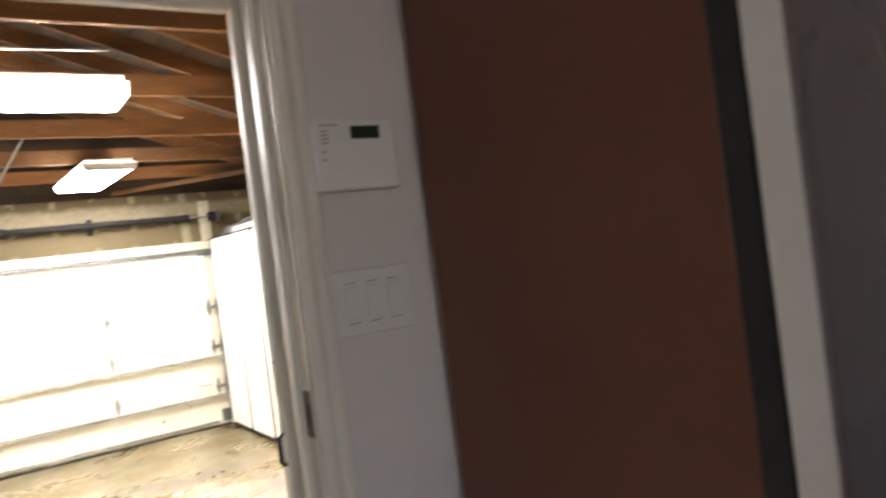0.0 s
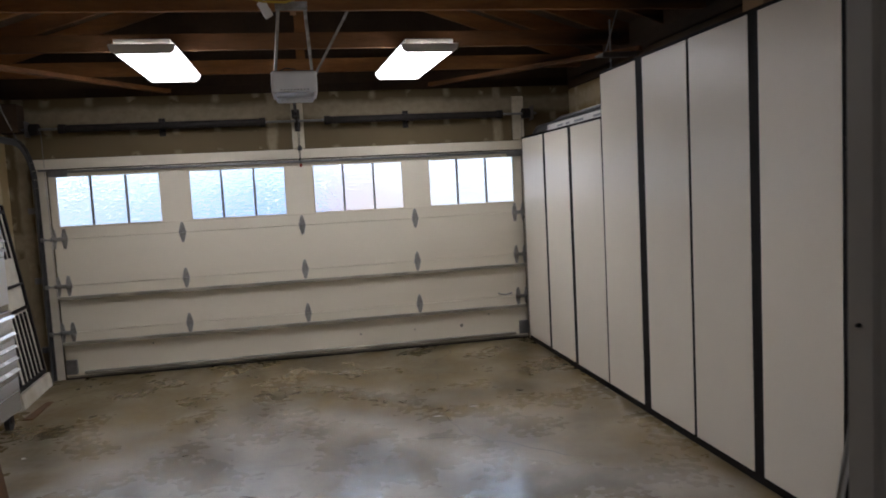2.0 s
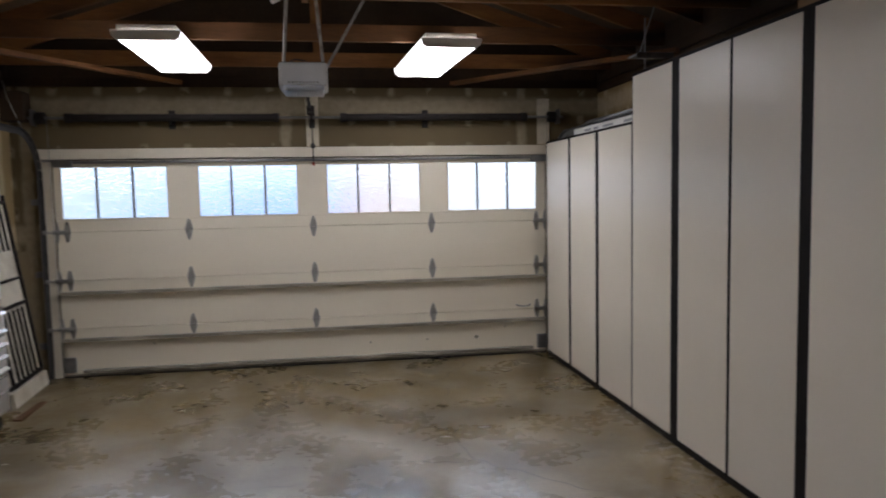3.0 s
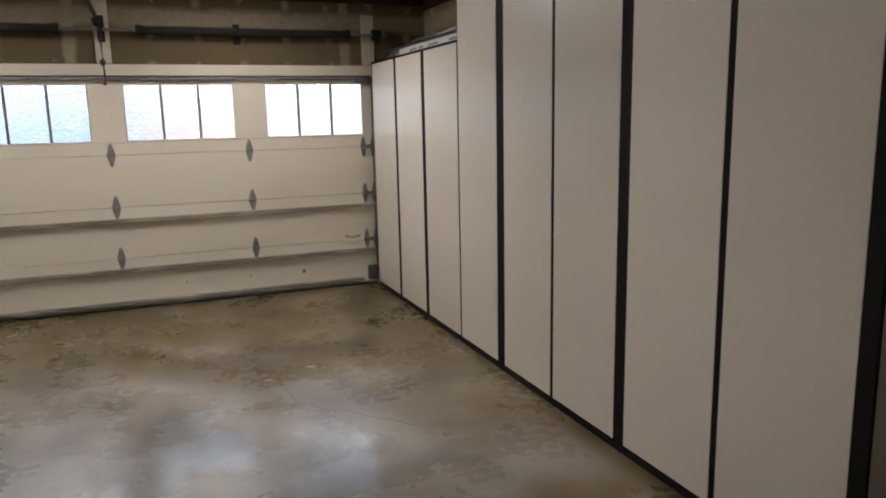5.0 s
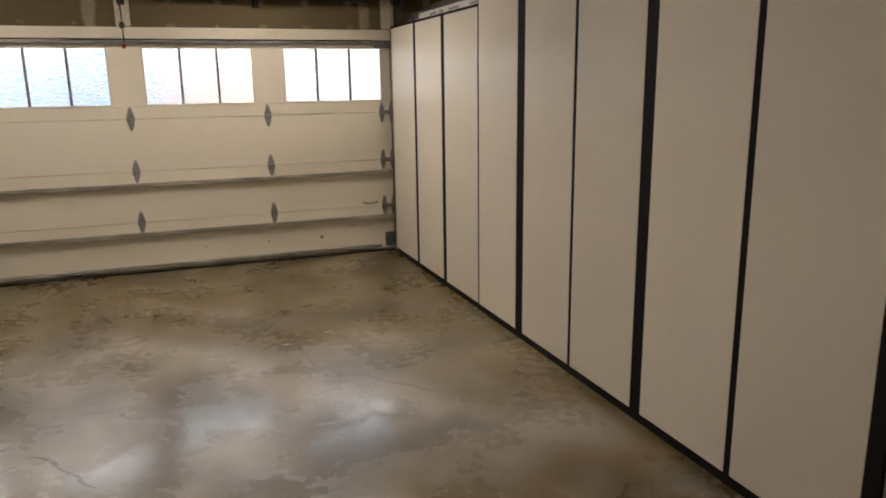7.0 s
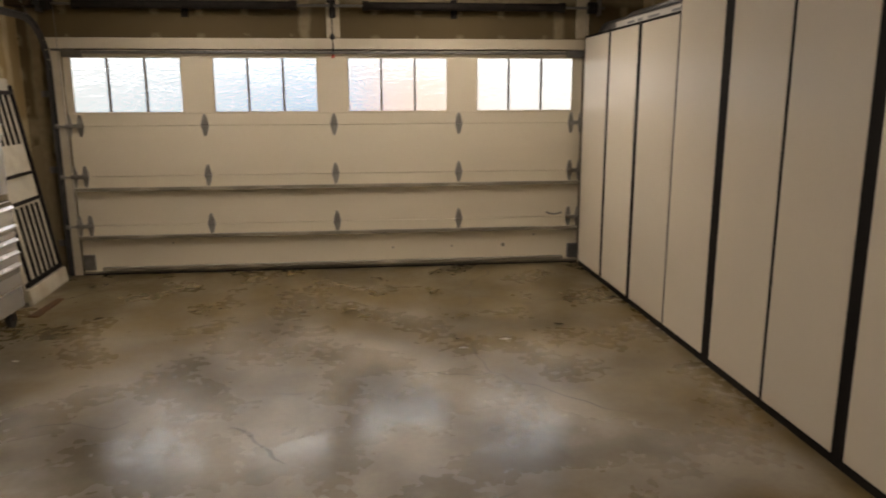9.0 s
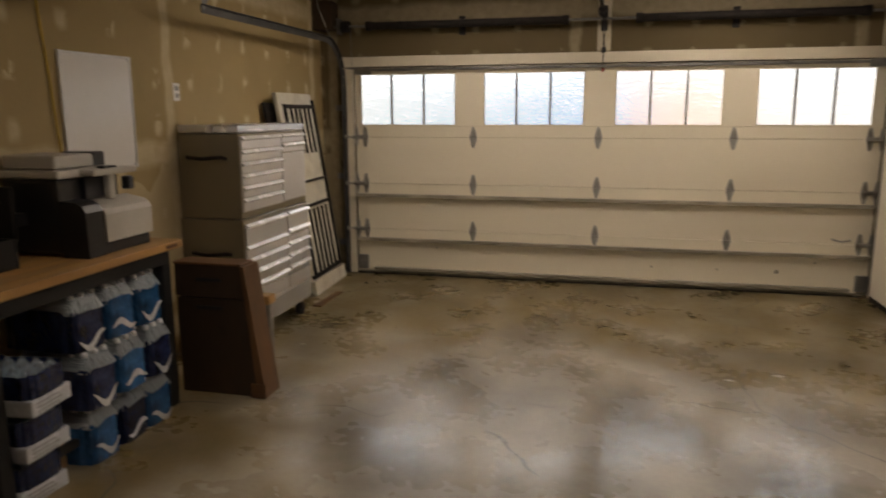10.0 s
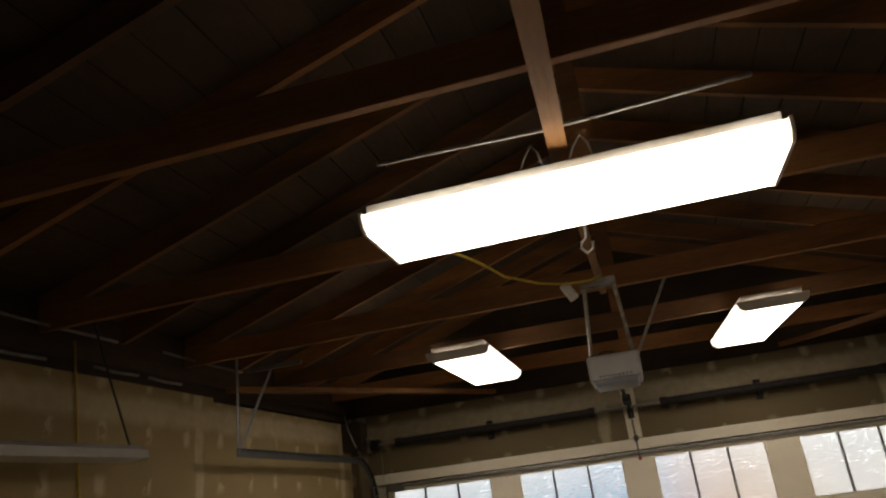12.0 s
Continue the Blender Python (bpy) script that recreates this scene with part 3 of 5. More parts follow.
def hinge_mesh(x, z, s=1.0):
    b = B()
    for up in (-1, 1):
        outline(b, [(x - 0.036 * s, -0.006, z + up * 0.006), (x + 0.036 * s, -0.006, z + up * 0.006), (x + 0.014 * s, -0.006, z + up * 0.092 * s),
                    (x + 0.006 * s, -0.006, z + up * 0.105 * s), (x - 0.006 * s, -0.006, z + up * 0.105 * s), (x - 0.014 * s, -0.006, z + up * 0.092 * s)], (0, 0.005, 0))
        for q in (0.03, 0.07):
            rod(b, (x, -0.012, z + up * q * s), (x, -0.005, z + up * q * s), 0.008, 6)
    rod(b, (x - 0.034 * s, -0.014, z), (x + 0.034 * s, -0.014, z), 0.012 * s, 8)
    box(b, x - 0.02 * s, -0.02, z - 0.025, x + 0.02 * s, -0.006, z + 0.025)
    return b


proto = None
for x in (-1.22, 0.0, 1.22):
    for z in joints[1:4]:
        if proto is None:
            proto, p0 = part("hinge", hinge_mesh(x, z), M_GALV, door, "grey galvanised hinge"), (x, z)
        else:
            again(proto, "hinge", door, (x - p0[0], 0, z - p0[1]))
for side in (-1, 1):
    for z in joints[1:4]:
        b = B()
        for dx in (-0.05, 0.05):
            x = side * 2.405 + dx
            for up in (-1, 1):
                outline(b, [(x - 0.03, -0.008, z + up * 0.005), (x + 0.03, -0.008, z + up * 0.005), (x + 0.012, -0.008, z + up * 0.1), (x - 0.012, -0.008, z + up * 0.1)], (0, 0.006, 0))
        rod(b, (side * 2.32, -0.028, z), (side * 2.55, -0.028, z), 0.008, 8)
        box(b, side * 2.405 - 0.08, -0.034, z - 0.018, side * 2.405 + 0.08, -0.008, z + 0.018, 0.004)
        rod(b, (side * 2.53, -0.045, z), (side * 2.56, -0.045, z), 0.022, 12)
        part("roller_hinge", b, M_GALV, door, "grey roller hinge")
    b = box(B(), side * 2.36 - 0.08, -0.06, 2.06, side * 2.36 + 0.1, -0.041, 2.125, 0.004)
    rod(b, (side * 2.3, -0.07, 2.12), (side * 2.52, -0.07, 2.12), 0.008, 8)
    part("top_bracket", b, M_TRACK, door)
    part("bottom_bracket", box(B(), side * 2.40 - 0.05, -0.03, 0.05, side * 2.40 + 0.06, -0.002, 0.2, 0.006), M_TRACK, door)
b = B()
tube(b, [(2.13, -0.002, 0.53), (2.135, -0.04, 0.525), (2.2, -0.05, 0.515), (2.27, -0.04, 0.525), (2.275, -0.002, 0.53)], 0.008)
part("lift_handle", b, M_GALV, door, "grey steel lift handle")
for x, z, r in ((0.55, 0.2, 0.011), (1.15, 0.2, 0.011), (1.68, 0.2, 0.02), (-1.6, 0.3, 0.009), (2.0, 0.3, 0.009)):
    part("screw_plug", rod(B(), (x, -0.004, z), (x, 0.0, z), r, 10), M_STRUT, door)


b = B()
for z in joints[1:4]:
    box(b, -2.45, 0.0455, z - 0.03, 2.45, 0.052, z + 0.03)
part("joint_strip", b, M_DOOR, door)
b = B()
box(b, -2.52, 0.0535, 2.09, 2.52, 0.075, 2.15)
for sd in (-1, 1):
    box(b, sd * 2.52, 0.0535, 0.0, sd * 2.43, 0.075, 2.0899)
part("weatherstrip", b, M_RUBBER, door)


# tracks: vertical, a bend and a level run on each side
def track(side, end_y, z_run):
    x = side * 2.572
    t = thing("door_track", (x, -0.06, 0), "grey steel garage door track, upright then bending back", "door track", "garage door tracks")
    pts = [(x, -0.055, 0.0), (x, -0.055, 1.95)]
    for k in range(1, 9):
        a = math.pi / 2 * k / 8
        r = z_run - 1.95
        pts.append((x, -0.055 - r * (1 - math.cos(a)), 1.95 + r * math.sin(a)))
    pts.append((x, end_y, z_run))
    for off, wide, deep in ((0.0, 0.004, 0.055), (-side * 0.018, 0.03, 0.004)):
        b = B()
        for p, q in zip(pts, pts[1:]):
            n = Vector((0, (Vector(q) - Vector(p)).z, -(Vector(q) - Vector(p)).y)).normalized()
            bar(b, Vector(p) + Vector((off, 0, 0)) + n * (0.026 if off else 0), Vector(q) + Vector((off, 0, 0)) + n * (0.026 if off else 0), wide, deep, n)
        # the left track's shadow is put into its steel colour
        part("channel", b, M_TRACK_SHADED if side < 0 else M_TRACK, t)
    for z in (0.3, 1.0, 1.7):
        b = box(B(), x - 0.02, -0.05, z, x + 0.06 * side + 0.02 * side, -0.021, z + 0.06, 0.003)
        part("bracket", b, M_TRACK, t)
    b = bar(B(), (x, end_y + 0.03, z_run), (x, end_y + 0.03, CHORD + 0.03), 0.03, 0.004, (1, 0, 0))
    part("hanger", b, M_TRACK, t)
    if side < 0:
        b = bar(B(), (x, end_y + 0.03, z_run + 0.01), (x - side * 0.02, end_y + 0.5, CHORD + 0.01), 0.03, 0.004, (1, 0, 0))
        part("hanger_brace", b, M_TRACK, t)
        part("top_angle", bar(B(), (x - 0.3 * side, end_y + 0.45, CHORD + 0.012), (x + 0.15 * side, end_y + 0.45, CHORD + 0.012), 0.03, 0.03), M_TRACK, t)


track(-1, -2.62, 2.375)
track(1, -2.25, 2.33)

# torsion springs
spring = thing("torsion_spring", (0, -0.11, 2.44), "black torsion springs on a steel shaft above the door", "door spring")
part("shaft", rod(B(), (-2.62, -0.11, 2.52), (2.62, -0.11, 2.52), 0.0127, 12), M_TRACK, spring)
for x0, x1 in ((-2.25, -0.33), (0.33, 2.2)):
    b = B()
    pts, turns = [], 60
    rows = []
    for k in range(2 * turns + 1):
        rows.append((0.04 if k % 2 else 0.034, (x1 - x0) * k / (2 * turns)))
    lathe(b, rows, (0, 0, 0), 10)
    bmesh.ops.transform(b, verts=b.verts, matrix=Matrix.Translation((x0, -0.11, 2.52)) @ Matrix.Rotation(radians(90), 4, "Y"))
    part("spring", b, M_DARKSTEEL, spring, "black oiled coil spring")
    for x in (x0, x1):
        part("winding_cone", rod(B(), (x - 0.03, -0.11, 2.52), (x + 0.03, -0.11, 2.52), 0.045, 12), M_DARKSTEEL, spring)
for x in (0.02, -1.33, 1.17):
    b = box(B(), x - 0.03, -0.03, 2.42, x + 0.03, -0.003 if x != 0.02 else -0.031, 2.6, 0.003)
    box(b, x - 0.004, -0.15, 2.46, x + 0.004, -0.03, 2.56, 0.002)
    rod(b, (x - 0.014, -0.11, 2.52), (x + 0.014, -0.11, 2.52), 0.04, 12)
    part("bearing_plate", b, M_DARKSTEEL, spring)
for side in (-1, 1):
    x = side * 2.5
    rod_b = rod(B(), (x - 0.04, -0.11, 2.52), (x + 0.04, -0.11, 2.52), 0.055, 16)
    part("cable_drum", rod_b, M_DARKSTEEL, spring)
    part("end_plate", box(B(), x + side * 0.07 - 0.003, -0.17, 2.45, x + side * 0.07 + 0.003, -0.03, 2.6), M_TRACK, spring)
    part("lift_cable", rod(B(), (x - side * 0.05, -0.06, 0.1), (x - side * 0.05, -0.1, 2.5), 0.0025, 5), M_TRACK, spring)

# ---- opener ----
op = thing("door_opener", (0.02, -2.65, 2.41), "pale grey garage door opener hung from the trusses", "door opener")
b = box(B(), -0.13, -2.83, 2.435, 0.175, -2.45, 2.585, 0.022, 3)
part("housing", b, M_OPENER, op)
b = box(B(), -0.105, -2.852, 2.402, 0.15, -2.55, 2.442, 0.016, 3)
part("lamp_lens", b, M_LENS, op, "clear ribbed lamp cover")
b = B()
for k in range(9):
    box(b, -0.07 + k * 0.022, -2.8335, 2.455, -0.06 + k * 0.022, -2.828, 2.463)
part("vents", b, M_DARKSTEEL, op)
part("top_plate", box(B(), -0.12, -2.79, 2.584, 0.16, -2.5, 2.592, 0.003), M_DARKSTEEL, op)
b = tube(B(), [(0.06, -2.6, 2.59), (0.03, -2.64, 2.625), (-0.03, -2.66, 2.63), (-0.08, -2.64, 2.61), (-0.1, -2.62, 2.59)], 0.005)
part("lead", b, M_BCORD, op, "black cable looped over the housing")
part("rail", box(B(), -0.005, -2.5, 2.565, 0.025, -0.05, 2.59, 0.003), M_DARKSTEEL, op)
part("header_bracket", box(B(), -0.03, -0.1, 2.55, 0.05, -0.031, 2.64, 0.004), M_DARKSTEEL, op)
part("trolley", box(B(), -0.02, -0.55, 2.53, 0.04, -0.4, 2.565, 0.004), M_DARKSTEEL, op)
part("door_arm", bar(B(), (0.02, -0.42, 2.54), (0.02, -0.045, 2.12), 0.03, 0.006, (1, 0, 0)), M_DARKSTEEL, op)
b = tube(B(), [(0.03, -0.45, 2.53), (0.033, -0.452, 2.36), (0.03, -0.45, 2.06)], 0.0035)
part("release_cord", b, M_BCORD, op)
part("cord_stop", lathe(B(), [(0.008, 0), (0.022, 0.01), (0.022, 0.04), (0.01, 0.055)], (0.03, -0.45, 2.19), 10), M_BCORD, op)
part("release_pull", lathe(B(), [(0.005, 0), (0.014, 0.008), (0.014, 0.026), (0.006, 0.036)], (0.03, -0.45, 2.03), 10), M_RED, op, "red release pull")
for x, y, top in ((-0.105, -2.77, (-0.045, -3.35, 2.9)), (0.14, -2.77, (0.105, -3.35, 2.9)), (0.16, -2.57, (0.44, -2.66, 3.06))):
    b = bar(B(), (x, y, 2.588), top, 0.016, 0.003, (1, 0, 0.2))
    bar(b, Vector((x + 0.009, y, 2.588)), Vector(top) + Vector((0.009, 0, 0)), 0.003, 0.016, (1, 0, 0.2))
    part("hanging_strap", b, M_GALV, op, "grey perforated steel strap")
b = B()
box(b, -0.06, -3.37, 2.855, 0.13, -3.335, 2.859)
box(b, -0.06, -3.37, 2.855, 0.13, -3.367, 2.9)
for k in range(5):
    rod(b, (-0.045 + k * 0.04, -3.374, 2.878), (-0.045 + k * 0.04, -3.3665, 2.878), 0.011, 8)
part("cross_angle", b, M_GALV, op, "grey perforated angle iron")
part("angle_hanger", bar(B(), (0.045, -3.352, 2.86), (0.05, -3.352, CHORD - 0.03), 0.03, 0.004, (1, 0, 0)), M_GALV, op)

# hook and extension cord near the opener
b = tube(B(), [(0.045, -4.0, 2.99), (0.04, -4.0, 2.925), (0.018, -4.0, 2.905), (0.012, -4.0, 2.88), (0.035, -4.0, 2.852), (0.062, -4.0, 2.87), (0.066, -4.0, 2.9)], 0.0065)
whole("ceiling_hook", b, M_ENAMEL, (0.04, -4.0, 2.85), "white coated steel hook in the timber strip", "hook")
cord = thing("extension_cord", (-0.3, -3.5, 2.9), "yellow extension cord along the trusses with a white plug end", "cord")
b = tube(B(), [(-0.6, -3.99, 3.0), (-0.5, -3.88, 2.96), (-0.4, -3.7, 2.91), (-0.25, -3.54, 2.885), (-0.12, -3.46, 2.877), (0.0, -3.41, 2.885), (0.06, -3.4, 2.905)], 0.007)
part("cable", b, M_YCORD, cord)
b = box(B(), -0.026, -0.016, -0.05, 0.026, 0.016, 0.05, 0.006)
bmesh.ops.transform(b, verts=b.verts, matrix=pose(-0.115, -3.43, 2.84, 0, -28, 0))
part("plug", b, M_ENAMEL, cord, "white plug end")


# ---- ceiling lights ----
def lamp(cx, cy, length, wide, turn, z, label, mount=None):
    """A wraparound fixture: a shallow white pan, a tray-shaped glowing lens and two flared end caps."""
    t = thing("ceiling_light", (cx, cy, z), label, "ceiling light", "fluorescent ceiling lights")
    m = Matrix.Translation((cx, cy, z)) @ Matrix.Rotation(radians(turn), 4, "Z")
    h, w = length / 2, wide / 2

    def put(name, b, material, label=""):
        bmesh.ops.transform(b, verts=b.verts, matrix=m)
        return part(name, b, material, t, label)

    put("body", box(B(), -h + 0.02, -w * 0.86, 0.062, h - 0.02, w * 0.86, 0.105, 0.004), M_ENAMEL)
    put("diffuser", box(B(), -h + 0.013, -w * 0.8, 0.0, h - 0.013, w * 0.8, 0.006), M_LAMP, "glowing white acrylic diffuser")
    for side in (-1, 1):
        prof = [(side * w * 0.805, 0.002), (side * w * 0.95, 0.022), (side * w, 0.058), (side * (w - 0.008), 0.058), (side * (w * 0.95 - 0.008), 0.026), (side * w * 0.805, 0.0075)]
        b = outline(B(), [(-h + 0.013, y, z2) for y, z2 in prof], (2 * h - 0.026, 0, 0))
        put("lens_side", b, M_LAMPSIDE, "white acrylic side of the lens")
    if mount is not None:
        put("mount", box(B(), mount - 0.06, -0.05, 0.1045, mount + 0.06, 0.05, CHORD - z + 0.001), M_ENAMEL)
    cap = [(-w, 0.066), (-w, 0.05), (-w * 0.95, 0.016), (-w * 0.82, -0.005), (w * 0.82, -0.005), (w * 0.95, 0.016), (w, 0.05), (w, 0.066)]
    for s in (-1, 1):
        b = outline(B(), [(s * h - (0.012 if s > 0 else 0.0), y * 1.01, z2) for y, z2 in cap], (0.012, 0, 0))
        put("end_cap", b, M_CAP)
    return t


lamp(0.03, -4.715, 1.45, 0.46, 0, 2.8, "lit four-tube ceiling light with white diffuser hung under the trusses")
lamp(-1.05, -1.51, 1.36, 0.46, 90, 2.84, "lit white ceiling light with frosted diffuser under the trusses", 0.16)
lamp(1.07, -1.37, 1.4, 0.46, 93, 2.84, "lit white ceiling light with frosted diffuser under the trusses", 0.02)
for hx, cx, cy, top in ((-0.06, 0.03, -4.9, CHORD - 0.04), (0.11, 0.03, -4.9, CHORD - 0.04)):
    b = tube(B(), [(hx - 0.05, cy, 2.905), (hx - 0.03, cy, 2.95), (hx, cy, top + 0.02), (hx + 0.02, cy, 2.96), (hx + 0.03, cy, 2.905)], 0.004)
    whole("hanging_wire", b, M_GALV, (hx, cy, 2.905), "grey wire loop holding the ceiling light to the timber", "wire", "lamp wires")

# thin pipe along a truss
b = tube(B(), [(-0.58, -5.02, 3.0), (0.0, -5.01, 2.985), (0.66, -5.02, 3.0)], 0.008)
whole("conduit", b, M_GALV, (0, -5.02, 2.99), "thin grey conduit along the underside of a truss", "conduit")
# thin strips added for the glints of light along the left wall top
for y0, y1, z in ((-4.5, -3.5, 3.04), (-3.05, -2.05, 3.05), (-4.5, -4.05, 2.85), (-3.7, -3.3, 2.86), (-3.2, -2.85, 2.86)):
    b = tube(B(), [(LEFT - 0.02, y0, z), (LEFT - 0.022, (y0 + y1) / 2, z - 0.006), (LEFT - 0.022, y1, z)], 0.009)
    whole("conduit", b, M_GALV, (LEFT, y0, z), "thin grey strip standing for a light glint along the wall top", "conduit")

# ---- cabinets ----
FRONT, CAB_BACK = 2.43, RIGHT - 0.01


def cabinet(name, y0, y1, height, doors, label):
    """y0 is the end by the garage door; doors are pairs of ends along the wall."""
    t = thing(name, ((FRONT + CAB_BACK) / 2, (y0 + y1) / 2, 0), label, "cabinet", "wall cabinets")
    b = B()
    for y in (y0 - 0.001, y1 + 0.021):
        box(b, FRONT + 0.021, y - 0.02, 0.05, CAB_BACK, y, height)
    box(b, FRONT + 0.021, y1 + 0.0215, height - 0.022, CAB_BACK, y0 - 0.0215, height)
    box(b, FRONT + 0.021, y1 + 0.0215, 0.05, CAB_BACK, y0 - 0.0215, 0.07)
    box(b, CAB_BACK - 0.006, y1 + 0.0215, 0.07, CAB_BACK, y0 - 0.0215, height - 0.022)
    part("carcass", b, M_LAMSIDE, t, "grey laminate carcass")
    b = B()
    box(b, FRONT + 0.003, y1, 0.05, FRONT + 0.02, y0, 0.0565)
    box(b, FRONT + 0.003, y1, height - 0.0175, FRONT + 0.02, y0, height + 0.003)
    marks = [y0] + [v for d in doors for v in d] + [y1]
    for a, c in zip(marks[::2], marks[1::2]):
        if abs(a - c) > 0.004:
            box(b, FRONT + 0.003, c, 0.0565, FRONT + 0.02, a, height - 0.0175)
    part("edge_band", b, M_BLACK, t, "black edge banding")
    part("plinth", box(B(), FRONT + 0.012, y1, 0.0, CAB_BACK - 0.01, y0, 0.05), M_BLACK, t, "black plinth")
    for a, c in doors:
        part("door", box(B(), FRONT, c, 0.057, FRONT + 0.018, a, height - 0.018, 0.0015), M_LAM, t, "white laminate cabinet door")
    return t


LOW, TALL = 2.255, 2.605
cabinet("tall_cabinet", -0.13, -0.868, LOW, [(-0.16, -0.835)], "white laminate cabinet with black edges along the wall")
cabinet("tall_cabinet", -0.869, -1.585, LOW, [(-0.9, -1.545)], "white laminate cabinet with black edges along the wall")
cabinet("tall_cabinet", -1.586, -2.308, LOW, [(-1.622, -2.296)], "white laminate cabinet with black edges beside a taller unit")
cabinet("tall_cabinet", -2.309, -2.995, TALL, [(-2.322, -2.942)], "taller white laminate cabinet with one door and black edges")
cabinet("tall_cabinet", -2.996, -4.333, TALL, [(-3.05, -3.648), (-3.68, -4.288)], "tall white laminate cabinet with two doors and black edges")
cabinet("tall_cabinet", -4.334, -5.695, TALL, [(-4.378, -4.982), (-5.02, -5.63)], "tall white laminate cabinet with two doors and black edges")

plank = thing("boxed_plank", (2.6, -1.4, LOW + 0.004), "long white carton with printed edge lying on the low cabinets", "carton")
part("carton", box(B(), 2.52, -2.27, LOW + 0.004, 2.74, -0.75, LOW + 0.075, 0.004), M_ENAMEL, plank)
for y0, w in ((-1.05, 0.16), (-1.28, 0.1), (-1.5, 0.22), (-1.95, 0.2)):
    part("printed_line", box(B(), 2.518, y0 - w, LOW + 0.03, 2.5195, y0, LOW + 0.05), M_INK, plank)
b = tube(B(), [(2.62, -0.3, LOW + 0.03), (2.62, -0.9, LOW + 0.13), (2.62, -2.3, LOW + 0.13)], 0.02)
whole("grey_pipe", b, M_TRACK, (2.62, -1.3, LOW + 0.01), "grey steel pipe lying above the low cabinets", "pipe")
brk = thing("steel_bracket", (2.52, -2.38, 2.71), "grey steel bracket hung from a truss above the cabinets", "bracket")
part("plate", box(B(), 2.4, -2.46, 2.72, 2.68, -2.3, 2.735, 0.004), M_TRACK, brk)
part("lip", box(B(), 2.4, -2.466, 2.7, 2.68, -2.461, 2.74, 0.002), M_TRACK, brk)
for hx in (2.45,):
    part("hanger", bar(B(), (hx, -2.387, 2.734), (hx, -2.657, CHORD + 0.03), 0.018, 0.004, (1, 0, 0)), M_TRACK, brk)

carton = thing("cardboard_box", (2.66, -4.42, TALL + 0.004), "brown cardboard box on top of the tall cabinets", "box")
part("carton", box(B(), 2.46, -4.63, TALL + 0.004, 2.86, -4.2, TALL + 0.32, 0.006), M_CARD, carton)
part("tape", box(B(), 2.4585, -4.44, TALL + 0.006, 2.4597, -4.39, TALL + 0.318), M_BROWNEDGE, carton, "strip of brown tape")

# ---- left wall ----
shop = thing("hanging_shop_light", (-2.56, -4.3, 2.29), "pale grey unlit shop light hung from black straps by the wall", "shop light")
b = outline(B(), [(-2.645, -4.96, 2.3), (-2.63, -4.96, 2.345), (-2.59, -4.96, 2.37), (-2.51, -4.96, 2.37), (-2.47, -4.96, 2.345), (-2.455, -4.96, 2.3), (-2.47, -4.96, 2.295), (-2.63, -4.96, 2.295)], (0, 1.26, 0))
for v in b.verts:
    v.co.z += -0.02 * (-3.7 - v.co.y) / 1.26
part("reflector", b, M_OPENER, shop)
for y, y2 in ((-4.88, -5.3), (-3.74, -4.02)):
    part("strap", tube(B(), [(-2.55, y, 2.368 - 0.02 * (-3.7 - y) / 1.26), (-2.565, (y + y2) / 2, 2.69), (-2.58, y2, CHORD + 0.02)], 0.006), M_BCORD, shop, "black hanging cord")

wb = thing("whiteboard", (LEFT + 0.01, -3.4, 1.36), "blank whiteboard with thin aluminium frame on bare drywall", "whiteboard")
WY0, WY1, WZ0, WZ1 = -3.705, -3.095, 1.35, 2.03
part("panel", box(B(), LEFT + 0.001, WY0 + 0.013, WZ0 + 0.013, LEFT + 0.014, WY1 - 0.013, WZ1 - 0.013), M_BOARD, wb)
for y0, z0, y1, z1 in ((WY0 + 0.02, WZ0, WY1 - 0.02, WZ0 + 0.0125), (WY0 + 0.02, WZ1 - 0.0125, WY1 - 0.02, WZ1), (WY0, WZ0 + 0.02, WY0 + 0.0125, WZ1 - 0.02), (WY1 - 0.0125, WZ0 + 0.02, WY1, WZ1 - 0.02)):
    part("frame", box(B(), LEFT + 0.001, y0, z0, LEFT + 0.02, y1, z1, 0.002), M_ALU, wb)
for y in (WY0 + 0.014, WY1 - 0.014):
    for z in (WZ0 + 0.014, WZ1 - 0.014):
        part("corner_cap", box(B(), LEFT + 0.001, y - 0.015, z - 0.015, LEFT + 0.022, y + 0.015, z + 0.015, 0.006, 2), M_ALU, wb, "rounded plastic corner")
out = thing("wall_outlet", (LEFT, -2.6, 1.77), "white wall socket plate on bare drywall", "outlet")
part("plate", box(B(), LEFT + 0.001, -2.637, 1.77, LEFT + 0.008, -2.563, 1.89, 0.003), M_PLASTIC, out)
for z in (1.805, 1.855):
    part("socket", box(B(), LEFT + 0.0085, -2.617, z - 0.016, LEFT + 0.011, -2.583, z + 0.016, 0.004), M_INK, out)
b = tube(B(), [(LEFT + 0.02, -3.9, 2.97), (LEFT + 0.012, -3.87, 2.79), (LEFT + 0.012, -3.83, 2.4), (LEFT + 0.012, -3.78, 1.9), (LEFT + 0.012, -3.74, 1.4), (LEFT + 0.02, -3.73, 1.0)], 0.006)
whole("power_cord", b, M_YCORD, (LEFT, -3.9, 1.0), "yellow power cord hanging down the drywall", "cord")

